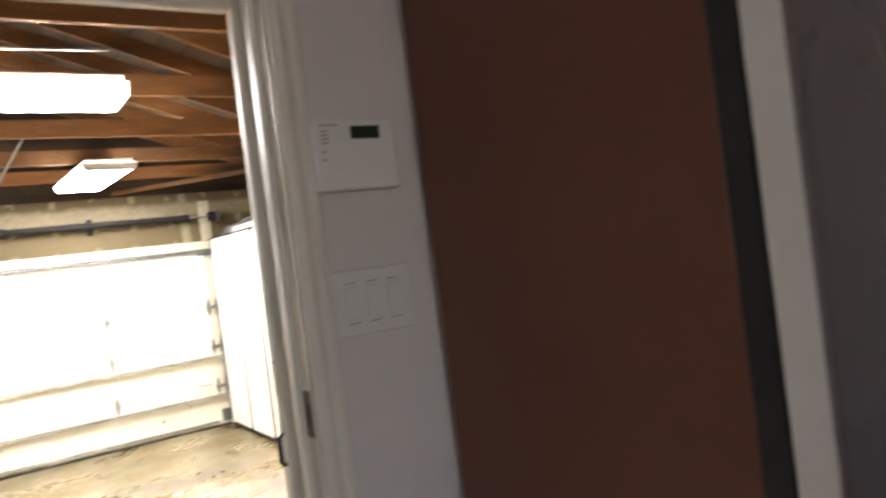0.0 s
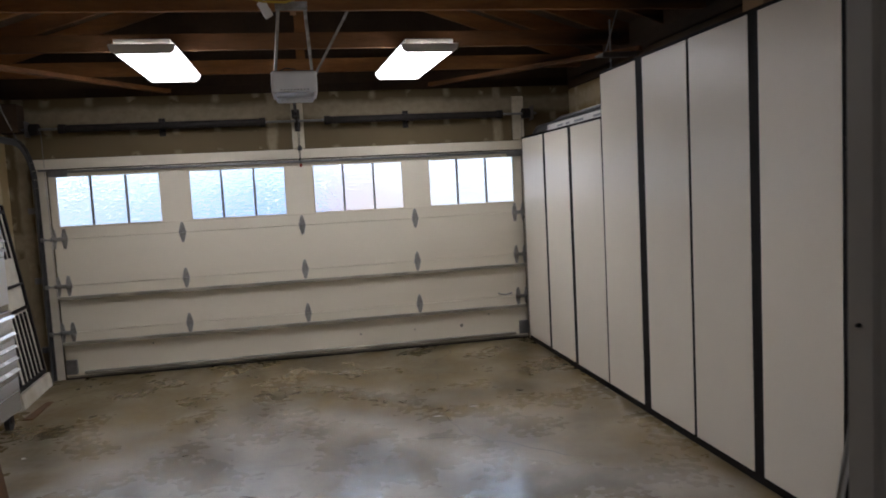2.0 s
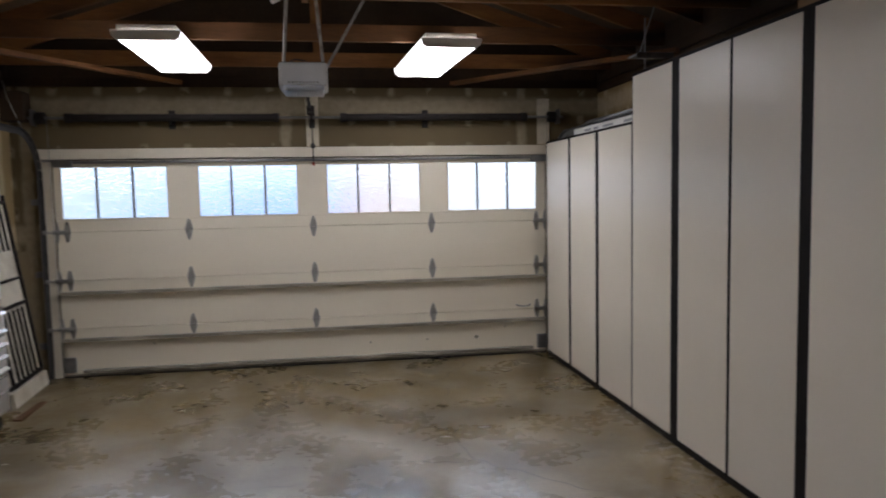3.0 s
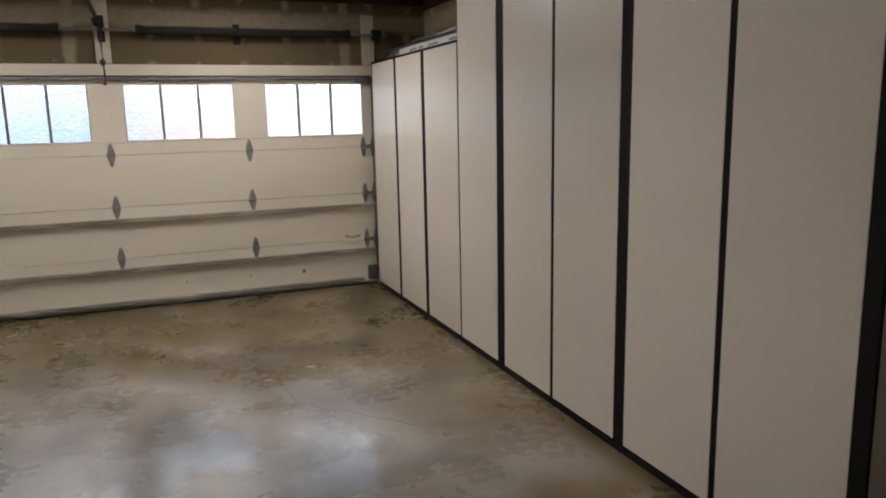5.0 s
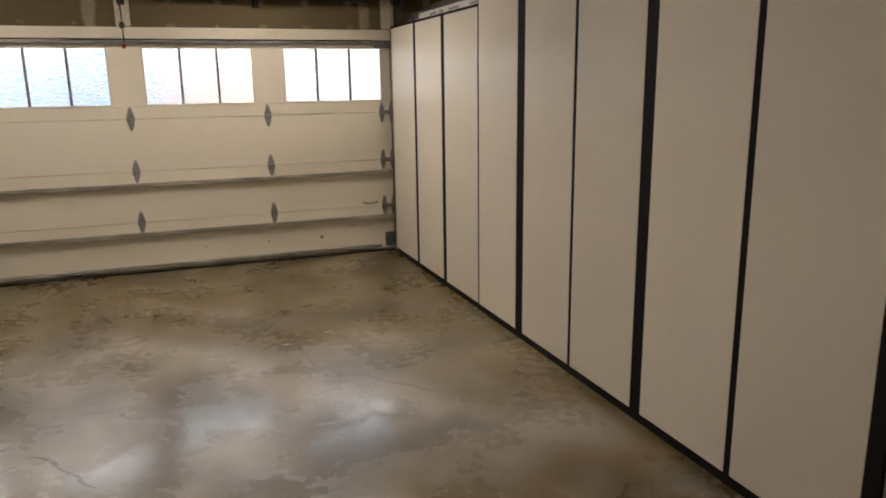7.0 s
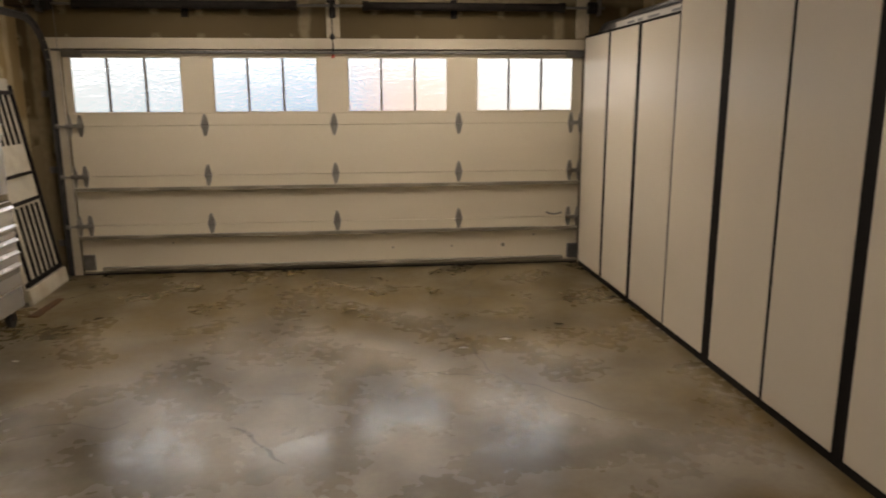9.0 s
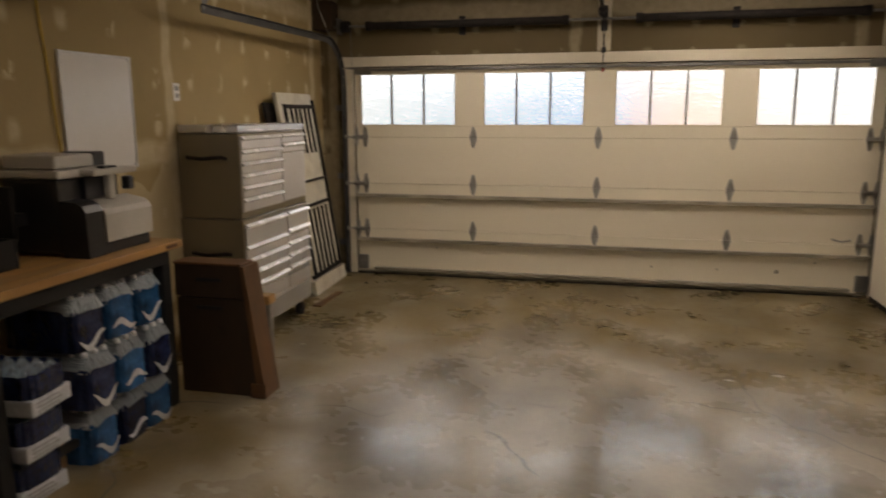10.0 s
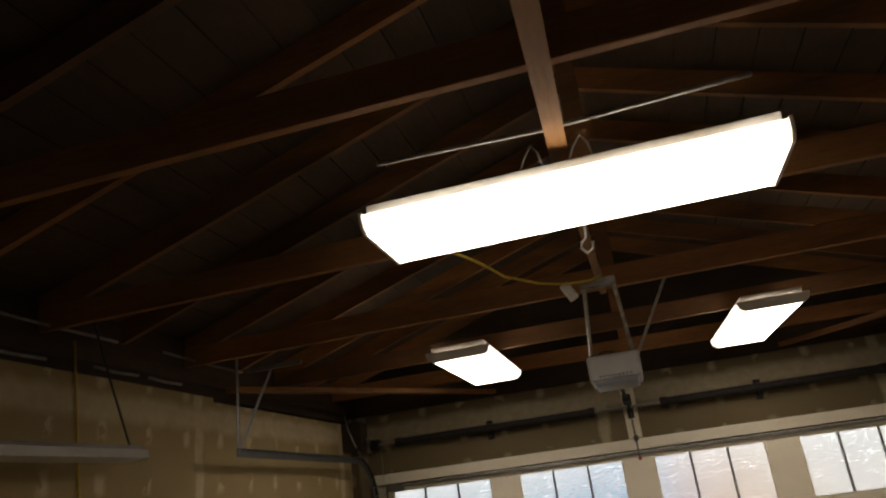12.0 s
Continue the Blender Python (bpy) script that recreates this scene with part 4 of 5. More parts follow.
# ---- tool chest ----
CX0, CX1, CY0, CY1 = -2.812, -2.33, -2.66, -1.56
chest = thing("tool_chest", ((CX0 + CX1) / 2, (CY0 + CY1) / 2, 0), "tall stainless steel rolling tool chest with many drawers", "tool chest")
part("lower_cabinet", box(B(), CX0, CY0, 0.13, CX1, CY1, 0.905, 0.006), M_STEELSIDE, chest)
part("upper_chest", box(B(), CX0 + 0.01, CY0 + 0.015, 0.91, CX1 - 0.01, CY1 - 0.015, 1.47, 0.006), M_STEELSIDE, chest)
part("lid", box(B(), CX0 + 0.01, CY0 + 0.012, 1.475, CX1 - 0.006, CY1 - 0.012, 1.53, 0.006), M_DRAWER, chest, "stainless lid")


def drawer(x, y0, y1, z0, z1):
    d = part("drawer", box(B(), x + 0.0005, y0, z0, x + 0.012, y1, z1 - 0.006, 0.002), M_DRAWER, chest, "brushed stainless drawer front")
    b = outline(B(), [(x + 0.012, y0 + 0.004, z1 - 0.034), (x + 0.034, y0 + 0.004, z1 - 0.03), (x + 0.036, y0 + 0.004, z1 - 0.022), (x + 0.012, y0 + 0.004, z1 - 0.007)], (0, y1 - y0 - 0.008, 0))
    part("pull", b, M_TRIM, d, "bright full-width pull")


x = CX1 - 0.01
split_u, split_l = CY0 + 0.66, CY0 + 0.68
zs = [0.955, 1.05, 1.13, 1.21, 1.29, 1.37, 1.46]
for z0, z1 in zip(zs, zs[1:]):
    drawer(x, CY0 + 0.03, split_u - 0.012, z0, z1)
drawer(x, split_u, CY1 - 0.03, 1.39, 1.46)
drawer(x, split_u, CY1 - 0.03, 1.32, 1.39)
part("side_door", box(B(), x + 0.0005, split_u, 0.96, x + 0.012, CY1 - 0.03, 1.312, 0.003), M_DRAWER, chest)
x = CX1
zs = [0.3, 0.46, 0.55, 0.64, 0.73, 0.88]
for z0, z1 in zip(zs, zs[1:]):
    drawer(x, CY0 + 0.02, split_l - 0.012, z0, z1)
zs = [0.3, 0.47, 0.56, 0.65, 0.75, 0.88]
for z0, z1 in zip(zs, zs[1:]):
    drawer(x, split_l + 0.012, CY1 - 0.02, z0, z1)
part("base_panel", box(B(), x + 0.0005, CY0 + 0.01, 0.135, x + 0.01, CY1 - 0.01, 0.292, 0.003), M_DRAWER, chest)
for z in (1.31, 0.67):
    b = tube(B(), [(CX0 + 0.1, CY0 - 0.002, z), (CX0 + 0.11, CY0 - 0.045, z + 0.012), (CX0 + 0.22, CY0 - 0.05, z), (CX1 - 0.11, CY0 - 0.045, z + 0.012), (CX1 - 0.1, CY0 - 0.002, z)], 0.012)
    part("side_handle", b, M_DARKSTEEL, chest, "dark tubular side handle")
for cx in (CX0 + 0.06, CX1 - 0.06):
    for cy in (CY0 + 0.08, CY1 - 0.1):
        w = part("caster", rod(B(), (cx - 0.02, cy, 0.055), (cx + 0.02, cy, 0.055), 0.055, 18), M_RUBBER, chest, "black caster wheel")
        part("fork", box(B(), cx - 0.028, cy - 0.03, 0.05, cx + 0.028, cy + 0.03, 0.129, 0.004), M_DARKSTEEL, w)

chest.scale = (1, 1, 1.05)

# ---- leaning panels by the corner ----
lean = Matrix(((0, 0, 0, 0), (0, 0, 0, 0), (0, 0, 0, 0), (0, 0, 0, 1)))
foot, head = Vector((-2.555, -0.66, 0.0)), Vector((-2.745, -0.9, 1.9))
up_v = (head - foot).normalized()
side_v = Vector((0.06, -1, 0)).normalized()
out_v = side_v.cross(up_v)
for i in range(3):
    lean[i][0], lean[i][1], lean[i][2], lean[i][3] = side_v[i], out_v[i], up_v[i], foot[i]


def leaning(b, shift=0.0):
    bmesh.ops.transform(b, verts=b.verts, matrix=lean @ Matrix.Translation((0, shift, 0)))
    return b


FACE = 1 if out_v.x > 0 else -1
gate = thing("leaning_panel", foot, "old white panel with black ironwork leaning on the wall", "panel")
part("board", leaning(box(B(), -0.42, -0.02, 0.03, 0.42, 0.02, 1.88, 0.006)), M_WPANEL, gate)
f0, f1 = FACE * 0.022, FACE * 0.045
for x0, z0, x1, z1 in ((-0.42, 0.16, -0.385, 1.82), (-0.4, 1.74, 0.3, 1.775), (-0.4, 0.15, 0.4, 0.19), (-0.4, 0.82, 0.4, 0.85), (-0.4, 1.05, 0.4, 1.075), (0.3, 0.16, 0.335, 1.78)):
    part("iron_bar", leaning(box(B(), x0, f0, z0, x1, f1, z1, 0.003)), M_DARKSTEEL, gate, "black iron bar")
for x0 in (-0.28, -0.17, -0.06, 0.05, 0.16):
    part("iron_bar", leaning(box(B(), x0, f0, 0.19, x0 + 0.022, f1 - FACE * 0.004, 0.8, 0.003)), M_DARKSTEEL, gate)
    part("iron_bar", leaning(box(B(), x0, f0, 1.32, x0 + 0.022, f1 - FACE * 0.004, 1.74, 0.003)), M_DARKSTEEL, gate)
part("bottom_rail", leaning(box(B(), -0.44, FACE * 0.021, 0.0, 0.44, FACE * 0.06, 0.14, 0.004)), M_WPANEL, gate)
part("back_board", leaning(box(B(), 0.2, -FACE * 0.1, 0.04, 0.5, -FACE * 0.07, 1.8, 0.004)), M_DARKSTEEL, gate, "dark board behind the white panel")

b = outline(B(), [(-2.38, -1.42, 0.001), (-2.3, -1.43, 0.001), (-2.31, -0.9, 0.001), (-2.36, -0.9, 0.001)], (0, 0, 0.012))
whole("wood_strip", b, M_BROWNEDGE, (-2.34, -1.15, 0), "thin orange-brown wood strip lying on the floor", "wood strip")
b = box(B(), LEFT + 0.001, -0.2, 2.49, -2.615, -0.003, 2.765, 0.006)
whole("junction_box", b, M_DECK, (LEFT + 0.1, -0.1, 2.49), "dark brown box high in the wall corner", "junction box")
b = tube(B(), [(LEFT + 0.06, -0.23, 2.85), (LEFT + 0.09, -0.24, 2.7), (LEFT + 0.13, -0.22, 2.58), (LEFT + 0.17, -0.17, 2.44), (LEFT + 0.2, -0.12, 2.3)], 0.006)
whole("loose_wire", b, M_GALV, (LEFT + 0.1, -0.15, 2.3), "grey wire hanging from the box in the corner", "wire")
for x, y, q in ((-2.03, -2.42, 0.02), (0.93, -2.5, 0.035), (1.25, -2.35, 0.045)):
    b = outline(B(), [(x - q, y, 0.0005), (x, y - q * 0.5, 0.0005), (x + q * 1.2, y - q * 0.1, 0.0005), (x + q * 0.3, y + q * 0.5, 0.0005)], (0, 0, 0.002))
    whole("paint_chip", b, M_ENAMEL, (x, y, 0), "small pale flake on the concrete floor", "debris", "floor debris")

# ---- brown box and post ----
crate = thing("brown_crate", (-2.1, -3.36, 0), "dark brown wooden crate standing beside the workbench", "crate")
b = outline(B(), [(-2.37, -3.42, 0.0), (-1.865, -3.42, 0.0), (-1.925, -3.42, 0.595), (-2.37, -3.42, 0.595)], (0, 0.16, 0))
part("lower_case", b, M_BROWN, crate)
b = outline(B(), [(-2.38, -3.415, 0.605), (-1.927, -3.415, 0.605), (-1.945, -3.415, 0.8), (-2.38, -3.415, 0.8)], (0, 0.155, 0))
part("upper_case", b, M_BROWN, crate)
b = outline(B(), [(-1.863, -3.43, 0.0), (-1.81, -3.43, 0.0), (-1.915, -3.43, 0.8), (-1.941, -3.43, 0.8)], (0, 0.18, 0))
part("edge_board", b, M_BROWNEDGE, crate, "worn orange-brown edge board")
part("foot", box(B(), -1.9, -3.445, 0.0, -1.803, -3.432, 0.09, 0.004), M_BROWNEDGE, crate)
part("rim", box(B(), -2.385, -3.425, 0.801, -1.94, -3.26, 0.815, 0.003), M_BROWNEDGE, crate)
for gz in (0.7, 0.53):
    part("grip", box(B(), -2.24, -3.422, gz, -2.07, -3.416 if gz > 0.6 else -3.4205, gz + 0.022, 0.003), M_GASKET, crate)
post = thing("short_post", (-2.0, -2.98, 0), "grey post with a pale wooden cap beside the tool chest", "post")
part("upright", box(B(), -2.03, -3.01, 0.0, -1.98, -2.95, 0.46, 0.004), M_TRACK, post)
part("cap", box(B(), -2.06, -3.03, 0.462, -1.97, -2.93, 0.52, 0.005), M_BLOCK, post, "pale wooden cap")

# ---- workbench ----
BX, BY0, BY1, BZ = -2.2, -4.92, -3.58, 0.985
bench = thing("workbench", (-2.5, -4.25, 0), "timber-topped workbench with dark legs against the wall", "workbench")
wide = (BX + 2.795) / 6
for k in range(6):
    x0 = -2.795 + k * wide
    part("plank", box(B(), x0, BY0, BZ - 0.042, x0 + wide - 0.0006, BY1, BZ, 0.003), M_BLOCK, bench)
part("apron", box(B(), BX - 0.075, BY0 + 0.08, BZ - 0.125, BX - 0.045, BY1 - 0.08, BZ - 0.043, 0.003), M_PAINTPOST, bench)
part("brand_plate", box(B(), BX + 0.0005, BY1 - 0.16, BZ - 0.032, BX + 0.002, BY1 - 0.06, BZ - 0.012), M_BROWNEDGE, bench, "small brown plate on the front edge")
for lx in (-2.74, BX - 0.15):
    for ly in (BY0 + 0.03, BY1 - 0.1):
        part("leg", box(B(), lx, ly, 0.0, lx + 0.075, ly + 0.075, BZ - 0.043, 0.005), M_PAINTPOST, bench)
for lx in (-2.72, BX - 0.13):
    part("stretcher", box(B(), lx, BY0 + 0.106, 0.1, lx + 0.035, BY1 - 0.101, 0.14, 0.004), M_PAINTPOST, bench)

printer = thing("printer", (-2.53, -3.95, BZ + 0.001), "black and pale grey office printer on the workbench", "printer")
PX0, PX1, PY0, PY1, PZ = -2.79, -2.4, -4.2, -3.76, BZ + 0.001
part("body", box(B(), PX0, PY0, PZ + 0.012, PX1 - 0.06, PY1, PZ + 0.385, 0.02, 2), M_PBLACK, printer)
b = outline(B(), [(PX1 - 0.055, PY0 + 0.13, PZ + 0.062), (PX1 + 0.1, PY0 + 0.13, PZ + 0.062), (PX1 + 0.1, PY0 + 0.13, PZ + 0.2), (PX1 + 0.088, PY0 + 0.13, PZ + 0.228), (PX1 + 0.06, PY0 + 0.13, PZ + 0.245), (PX1 - 0.055, PY0 + 0.13, PZ + 0.268)], (0, PY1 + 0.06 - PY0 - 0.13, 0))
part("front_cover", b, M_PGREY, printer, "pale curved front cover")
part("paper_tray", box(B(), PX1 - 0.055, PY0 + 0.13, PZ, PX1 + 0.085, PY1 + 0.05, PZ + 0.056, 0.006), M_PBLACK, printer)
b = outline(B(), [(PX1 - 0.058, PY0, PZ), (PX1 + 0.092, PY0, PZ), (PX1 + 0.092, PY0, PZ + 0.225), (PX1 + 0.07, PY0, PZ + 0.258), (PX1 + 0.03, PY0, PZ + 0.275), (PX1 - 0.058, PY0, PZ + 0.28)], (0, 0.127, 0))
part("side_wall", b, M_PBLACK, printer, "rounded black side cheek")
part("output_slot", box(B(), PX1 - 0.11, PY0 + 0.16, PZ + 0.272, PX1 - 0.03, PY1 - 0.03, PZ + 0.38, 0.004), M_GASKET, printer)
part("scanner_post", box(B(), PX1 - 0.028, PY0 + 0.29, PZ + 0.262, PX1 + 0.01, PY0 + 0.34, PZ + 0.392, 0.006), M_PGREY, printer)
part("scanner", box(B(), PX0, PY0 - 0.02, PZ + 0.388, PX1 - 0.03, PY1 - 0.02, PZ + 0.43, 0.012, 2), M_PGREY, printer, "pale scanner bed")
part("scanner_lid", box(B(), PX0 + 0.02, PY0, PZ + 0.432, PX1 - 0.06, PY1 - 0.16, PZ + 0.5, 0.018, 3), M_PGREY, printer)
panel = part("control_panel", box(B(), PX1 - 0.028, PY0 + 0.12, PZ + 0.393, PX1 + 0.06, PY1 + 0.02, PZ + 0.425, 0.012, 2), M_PGREY, printer)
part("screen", box(B(), PX1 + 0.0, PY1 - 0.22, PZ + 0.426, PX1 + 0.04, PY1 - 0.12, PZ + 0.437, 0.002), M_PBLACK, panel)
part("side_latch", box(B(), PX1 - 0.02, PY1 - 0.02, PZ + 0.3, PX1 + 0.03, PY1 + 0.03, PZ + 0.37, 0.008), M_PBLACK, printer)
part("feeder", box(B(), PX0 + 0.12, PY1 - 0.15, PZ + 0.432, PX1 - 0.08, PY1 - 0.05, PZ + 0.505, 0.008), M_PBLACK, printer)
part("rear_tray", box(B(), PX0 - 0.005, PY0 - 0.14, PZ + 0.1, PX1 - 0.2, PY0 - 0.11, PZ + 0.36, 0.006), M_PAINTPOST, printer)
part("tray_arm", box(B(), PX0 + 0.02, PY0 - 0.11, PZ + 0.16, PX1 - 0.24, PY0 - 0.001, PZ + 0.22, 0.004), M_PBLACK, printer)
tray = thing("grey_bin", (-2.6, -4.6, BZ), "low dark grey plastic bin on the workbench", "bin")
b = B()
for x0, y0, x1, y1 in ((-2.74, -4.62, -2.48, -4.605), (-2.74, -4.465, -2.48, -4.45), (-2.74, -4.604, -2.725, -4.466), (-2.495, -4.604, -2.48, -4.466)):
    box(b, x0, y0, BZ + 0.001, x1, y1, BZ + 0.14, 0.003)
box(b, -2.725, -4.605, BZ + 0.001, -2.495, -4.465, BZ + 0.009)
part("bin_shell", b, M_PAINTPOST, tray)
whole("wood_offcut", box(B(), -2.8, -4.8, BZ + 0.001, -2.765, -4.4, BZ + 0.25, 0.003), M_BROWNEDGE, (-2.78, -4.6, BZ), "orange-brown board standing at the back of the bench", "board")

# ---- bottled water under the bench ----
bottle_me = B()
lathe(bottle_me, [(0.028, 0.0), (0.032, 0.006), (0.032, 0.06), (0.0295, 0.075), (0.032, 0.09), (0.032, 0.13), (0.024, 0.165), (0.0125, 0.185), (0.0125, 0.2)], (0, 0, 0), 10)
me_b = bpy.data.meshes.new("bottle")
bottle_me.to_mesh(me_b)
bottle_me.free()
me_b.materials.append(M_BOTTLE)
cap_me = B()
lathe(cap_me, [(0.0145, 0.197), (0.0145, 0.212), (0.012, 0.214)], (0, 0, 0), 8)
me_c = bpy.data.meshes.new("cap")
cap_me.to_mesh(me_c)
cap_me.free()
me_c.materials.append(M_CAPW)


def wrap_mesh(dx, dy, z0, z1, ragged, seed):
    """Shrink film that dips between the bottles behind it."""
    rnd = random.Random(seed)
    b = B()
    n_side, rows = 48, 5
    ring0 = None
    for r in range(rows + 1):
        z = z0 + (z1 - z0) * r / rows
        ring = []
        for k in range(n_side):
            a = 2 * math.pi * k / n_side
            c, s = math.cos(a), math.sin(a)
            p = 0.22
            px, py = math.copysign(abs(c) ** p, c) * dx / 2, math.copysign(abs(s) ** p, s) * dy / 2
            wave = 0.007 * math.cos(py / 0.067 * 2 * math.pi) if abs(px) > dx * 0.47 else 0.007 * math.cos(px / 0.067 * 2 * math.pi)
            f = 1 + wave / (dx / 2) + rnd.uniform(-0.01, 0.01)
            ring.append(b.verts.new((px * f, py * f, z + (rnd.uniform(-ragged, ragged) if r == rows else 0))))
        if ring0:
            for k in range(n_side):
                b.faces.new((ring0[k], ring0[(k + 1) % n_side], ring[(k + 1) % n_side], ring[k]))
        ring0 = ring
    return b


def water_pack(x, y, z, turn, material, seed, label):
    t = thing("water_pack", (x, y, z), label, "bottled water", "packs of bottled water")
    t.scale = (1, 1, 1.3)
    t.rotation_euler = (0, 0, radians(turn))
    dx, dy = 0.4, 0.205
    for i in range(6):
        for j in range(3):
            o = new("bottle", me_b)
            o.parent, o.location = t, (-dx / 2 + 0.034 + i * 0.0665, -dy / 2 + 0.035 + j * 0.0668, 0.001)
            if i > 3:
                c = new("cap", me_c)
                c.parent, c.location = o, (0, 0, 0)
    b = wrap_mesh(dx + 0.012, dy + 0.012, 0.0, 0.15, 0.012, seed)
    me = bpy.data.meshes.new("wrap")
    b.to_mesh(me)
    b.free()
    me.materials.append(material)
    w = new("wrap", me)
    w.parent = t
    rnd = random.Random(seed + 50)
    b = B()
    nx, ny = 14, 8
    grid = []
    for i in range(nx + 1):
        row = []
        for j in range(ny + 1):
            px, py = (i / nx - 0.5) * (dx + 0.008), (j / ny - 0.5) * (dy + 0.008)
            rim = min(i, nx - i, j, ny - j)
            bump = 0.012 * math.cos((px + 0.166) / 0.0665 * 2 * math.pi) * math.cos((py - 0.067) / 0.0668 * 2 * math.pi)
            pz = 0.142 if rim == 0 else (0.196 if rim == 1 else 0.215) + bump * 0.6 + rnd.uniform(-0.006, 0.006)
            row.append(b.verts.new((px, py, pz)))
        grid.append(row)
    for i in range(nx):
        for j in range(ny):
            b.faces.new((grid[i][j], grid[i + 1][j], grid[i + 1][j + 1], grid[i][j + 1]))
    me = bpy.data.meshes.new("film")
    b.to_mesh(me)
    b.free()
    for p in me.polygons:
        p.use_smooth = rnd.random() < 0.6
    me.materials.append(M_FILM)
    o = new("film", me)
    o.parent = t
    b = B()
    q = dx / 2 + 0.016
    s = rnd.uniform(-0.01, 0.01)
    top = [(q, -0.085 + 0.017 * i, 0.05 + 0.022 * math.sin(i * 0.55 + seed) + s) for i in range(11)]
    outline(b, top + [(q, y, z - 0.026 * math.sin(math.pi * (y + 0.09) / 0.18) - 0.003) for _, y, z in reversed(top)], (0.0015, 0, 0))
    me = bpy.data.meshes.new("printed_mark")
    b.to_mesh(me)
    b.free()
    me.materials.append(M_WRAPW)
    o = new("printed_mark", me)
    o.parent = w
    return t


k = 0
for col, y in enumerate((-4.3, -4.07, -3.84)):
    for row in range(3):
        k += 1
        water_pack(-2.46 + 0.02 * ((k * 7) % 3), y, row * 0.285, (k * 5) % 7 - 3, M_NAVY if (col == 0 and row > 0) or (k % 4 == 0) else M_BLUE, k, "shrink-wrapped pack of water bottles in blue film under the bench")


def carton_pack(x, y, z, turn, seed):
    t = thing("drink_carton", (x, y, z), "white and dark blue carton of drink bottles under the bench", "drink carton", "cartons of drinks")
    t.rotation_euler = (0, 0, radians(turn))
    for name, b, m in (("tray", box(B(), -0.19, -0.13, 0.0, 0.19, 0.13, 0.075, 0.01, 2), M_WRAPW), ("wrap", wrap_mesh(0.37, 0.25, 0.076, 0.185, 0.008, seed), M_NAVY)):
        me = bpy.data.meshes.new(name)
        b.to_mesh(me)
        b.free()
        me.materials.append(m)
        o = new(name, me)
        o.parent = t
    for i in range(3):
        b = box(B(), 0.1905, -0.1, 0.016 + i * 0.018, 0.192, 0.04 + 0.02 * (i % 2), 0.024 + i * 0.018)
        me = bpy.data.meshes.new("printed_line")
        b.to_mesh(me)
        b.free()
        me.materials.append(M_INK)
        o = new("printed_line", me)
        o.parent = t
    for i in range(5):
        for j in range(3):
            o = new("bottle", me_b)
            o.parent, o.location, o.scale = t, (-0.14 + i * 0.07, -0.075 + j * 0.075, 0.077), (1, 1, 0.6)


for row in range(3):
    carton_pack(-2.43 + 0.02 * row, -4.68 + 0.01 * row, row * 0.205, 5 * row - 4, 90 + row)
whole("cardboard_box", box(B(), -2.7, -4.535, 0.0, -2.36, -4.42, 0.44, 0.006), M_CARD, (-2.53, -4.47, 0), "brown cardboard box between the drink packs", "box")

# ---- doorway to the house ----
b = B()
box(b, OPEN_L - 0.03, BACK - 0.118, HOUSE, OPEN_L, BACK - 0.002, OPEN_T)
box(b, OPEN_R, BACK - 0.118, HOUSE, OPEN_R + 0.03, BACK - 0.002, OPEN_T)
box(b, OPEN_L - 0.03, BACK - 0.118, OPEN_T, OPEN_R + 0.03, BACK - 0.002, OPEN_T + 0.03)
box(b, OPEN_R - 0.012, BACK - 0.07, HOUSE, OPEN_R - 0.0, BACK - 0.035, OPEN_T)
box(b, OPEN_L, BACK - 0.07, HOUSE, OPEN_L + 0.012, BACK - 0.035, OPEN_T)
whole("door_frame", b, M_WHITE, (0, BACK, HOUSE), "white painted timber door lining", "door frame", kind="structure")
for side, x in ((-1, OPEN_L), (1, OPEN_R)):
    for yy, s in ((BACK - 0.12, -1), (BACK, 1)):
        prof = [(0.004, 0.001), (0.004, 0.011), (0.012, 0.015), (0.02, 0.02), (0.028, 0.019), (0.034, 0.012), (0.045, 0.012), (0.05, 0.018), (0.062, 0.018), (0.067, 0.012), (0.067, 0.001)]
        b = outline(B(), [(x + side * o, yy + s * d, HOUSE) for o, d in prof], (0, 0, OPEN_T + 0.07 - HOUSE))
        whole("casing", b, M_WHITE, (x, yy, HOUSE), "white moulded door casing", "trim", kind="structure")
b = box(B(), OPEN_R - 0.022, BACK + 0.001, HOUSE, OPEN_R + 0.03, BACK + 0.035, OPEN_T, 0.004)
box(b, OPEN_L - 0.03, BACK + 0.001, HOUSE, OPEN_L + 0.008, BACK + 0.03, OPEN_T, 0.003)
box(b, OPEN_L + 0.0082, BACK + 0.001, OPEN_T - 0.05, OPEN_R - 0.0222, BACK + 0.035, OPEN_T, 0.004)
whole("storm_frame", b, M_STORM, (0, BACK, HOUSE), "white aluminium storm door frame", "door frame", kind="structure")
whole("threshold", box(B(), OPEN_L, BACK - 0.12, HOUSE - 0.018, OPEN_R, BACK + 0.03, HOUSE + 0.012, 0.004), M_ALU, (0, BACK, HOUSE), "metal door threshold", "threshold", kind="structure")
sp = thing("strike_plate", (OPEN_R, BACK - 0.09, 1.45), "aged metal strike plate set in the door lining", "strike plate")
part("plate", box(B(), OPEN_R - 0.002, BACK - 0.112, 1.47, OPEN_R - 0.0003, BACK - 0.075, 1.565, 0.0005), M_BRASS, sp)
part("hole", box(B(), OPEN_R - 0.003, BACK - 0.1, 1.495, OPEN_R - 0.0021, BACK - 0.085, 1.535), M_GASKET, sp)
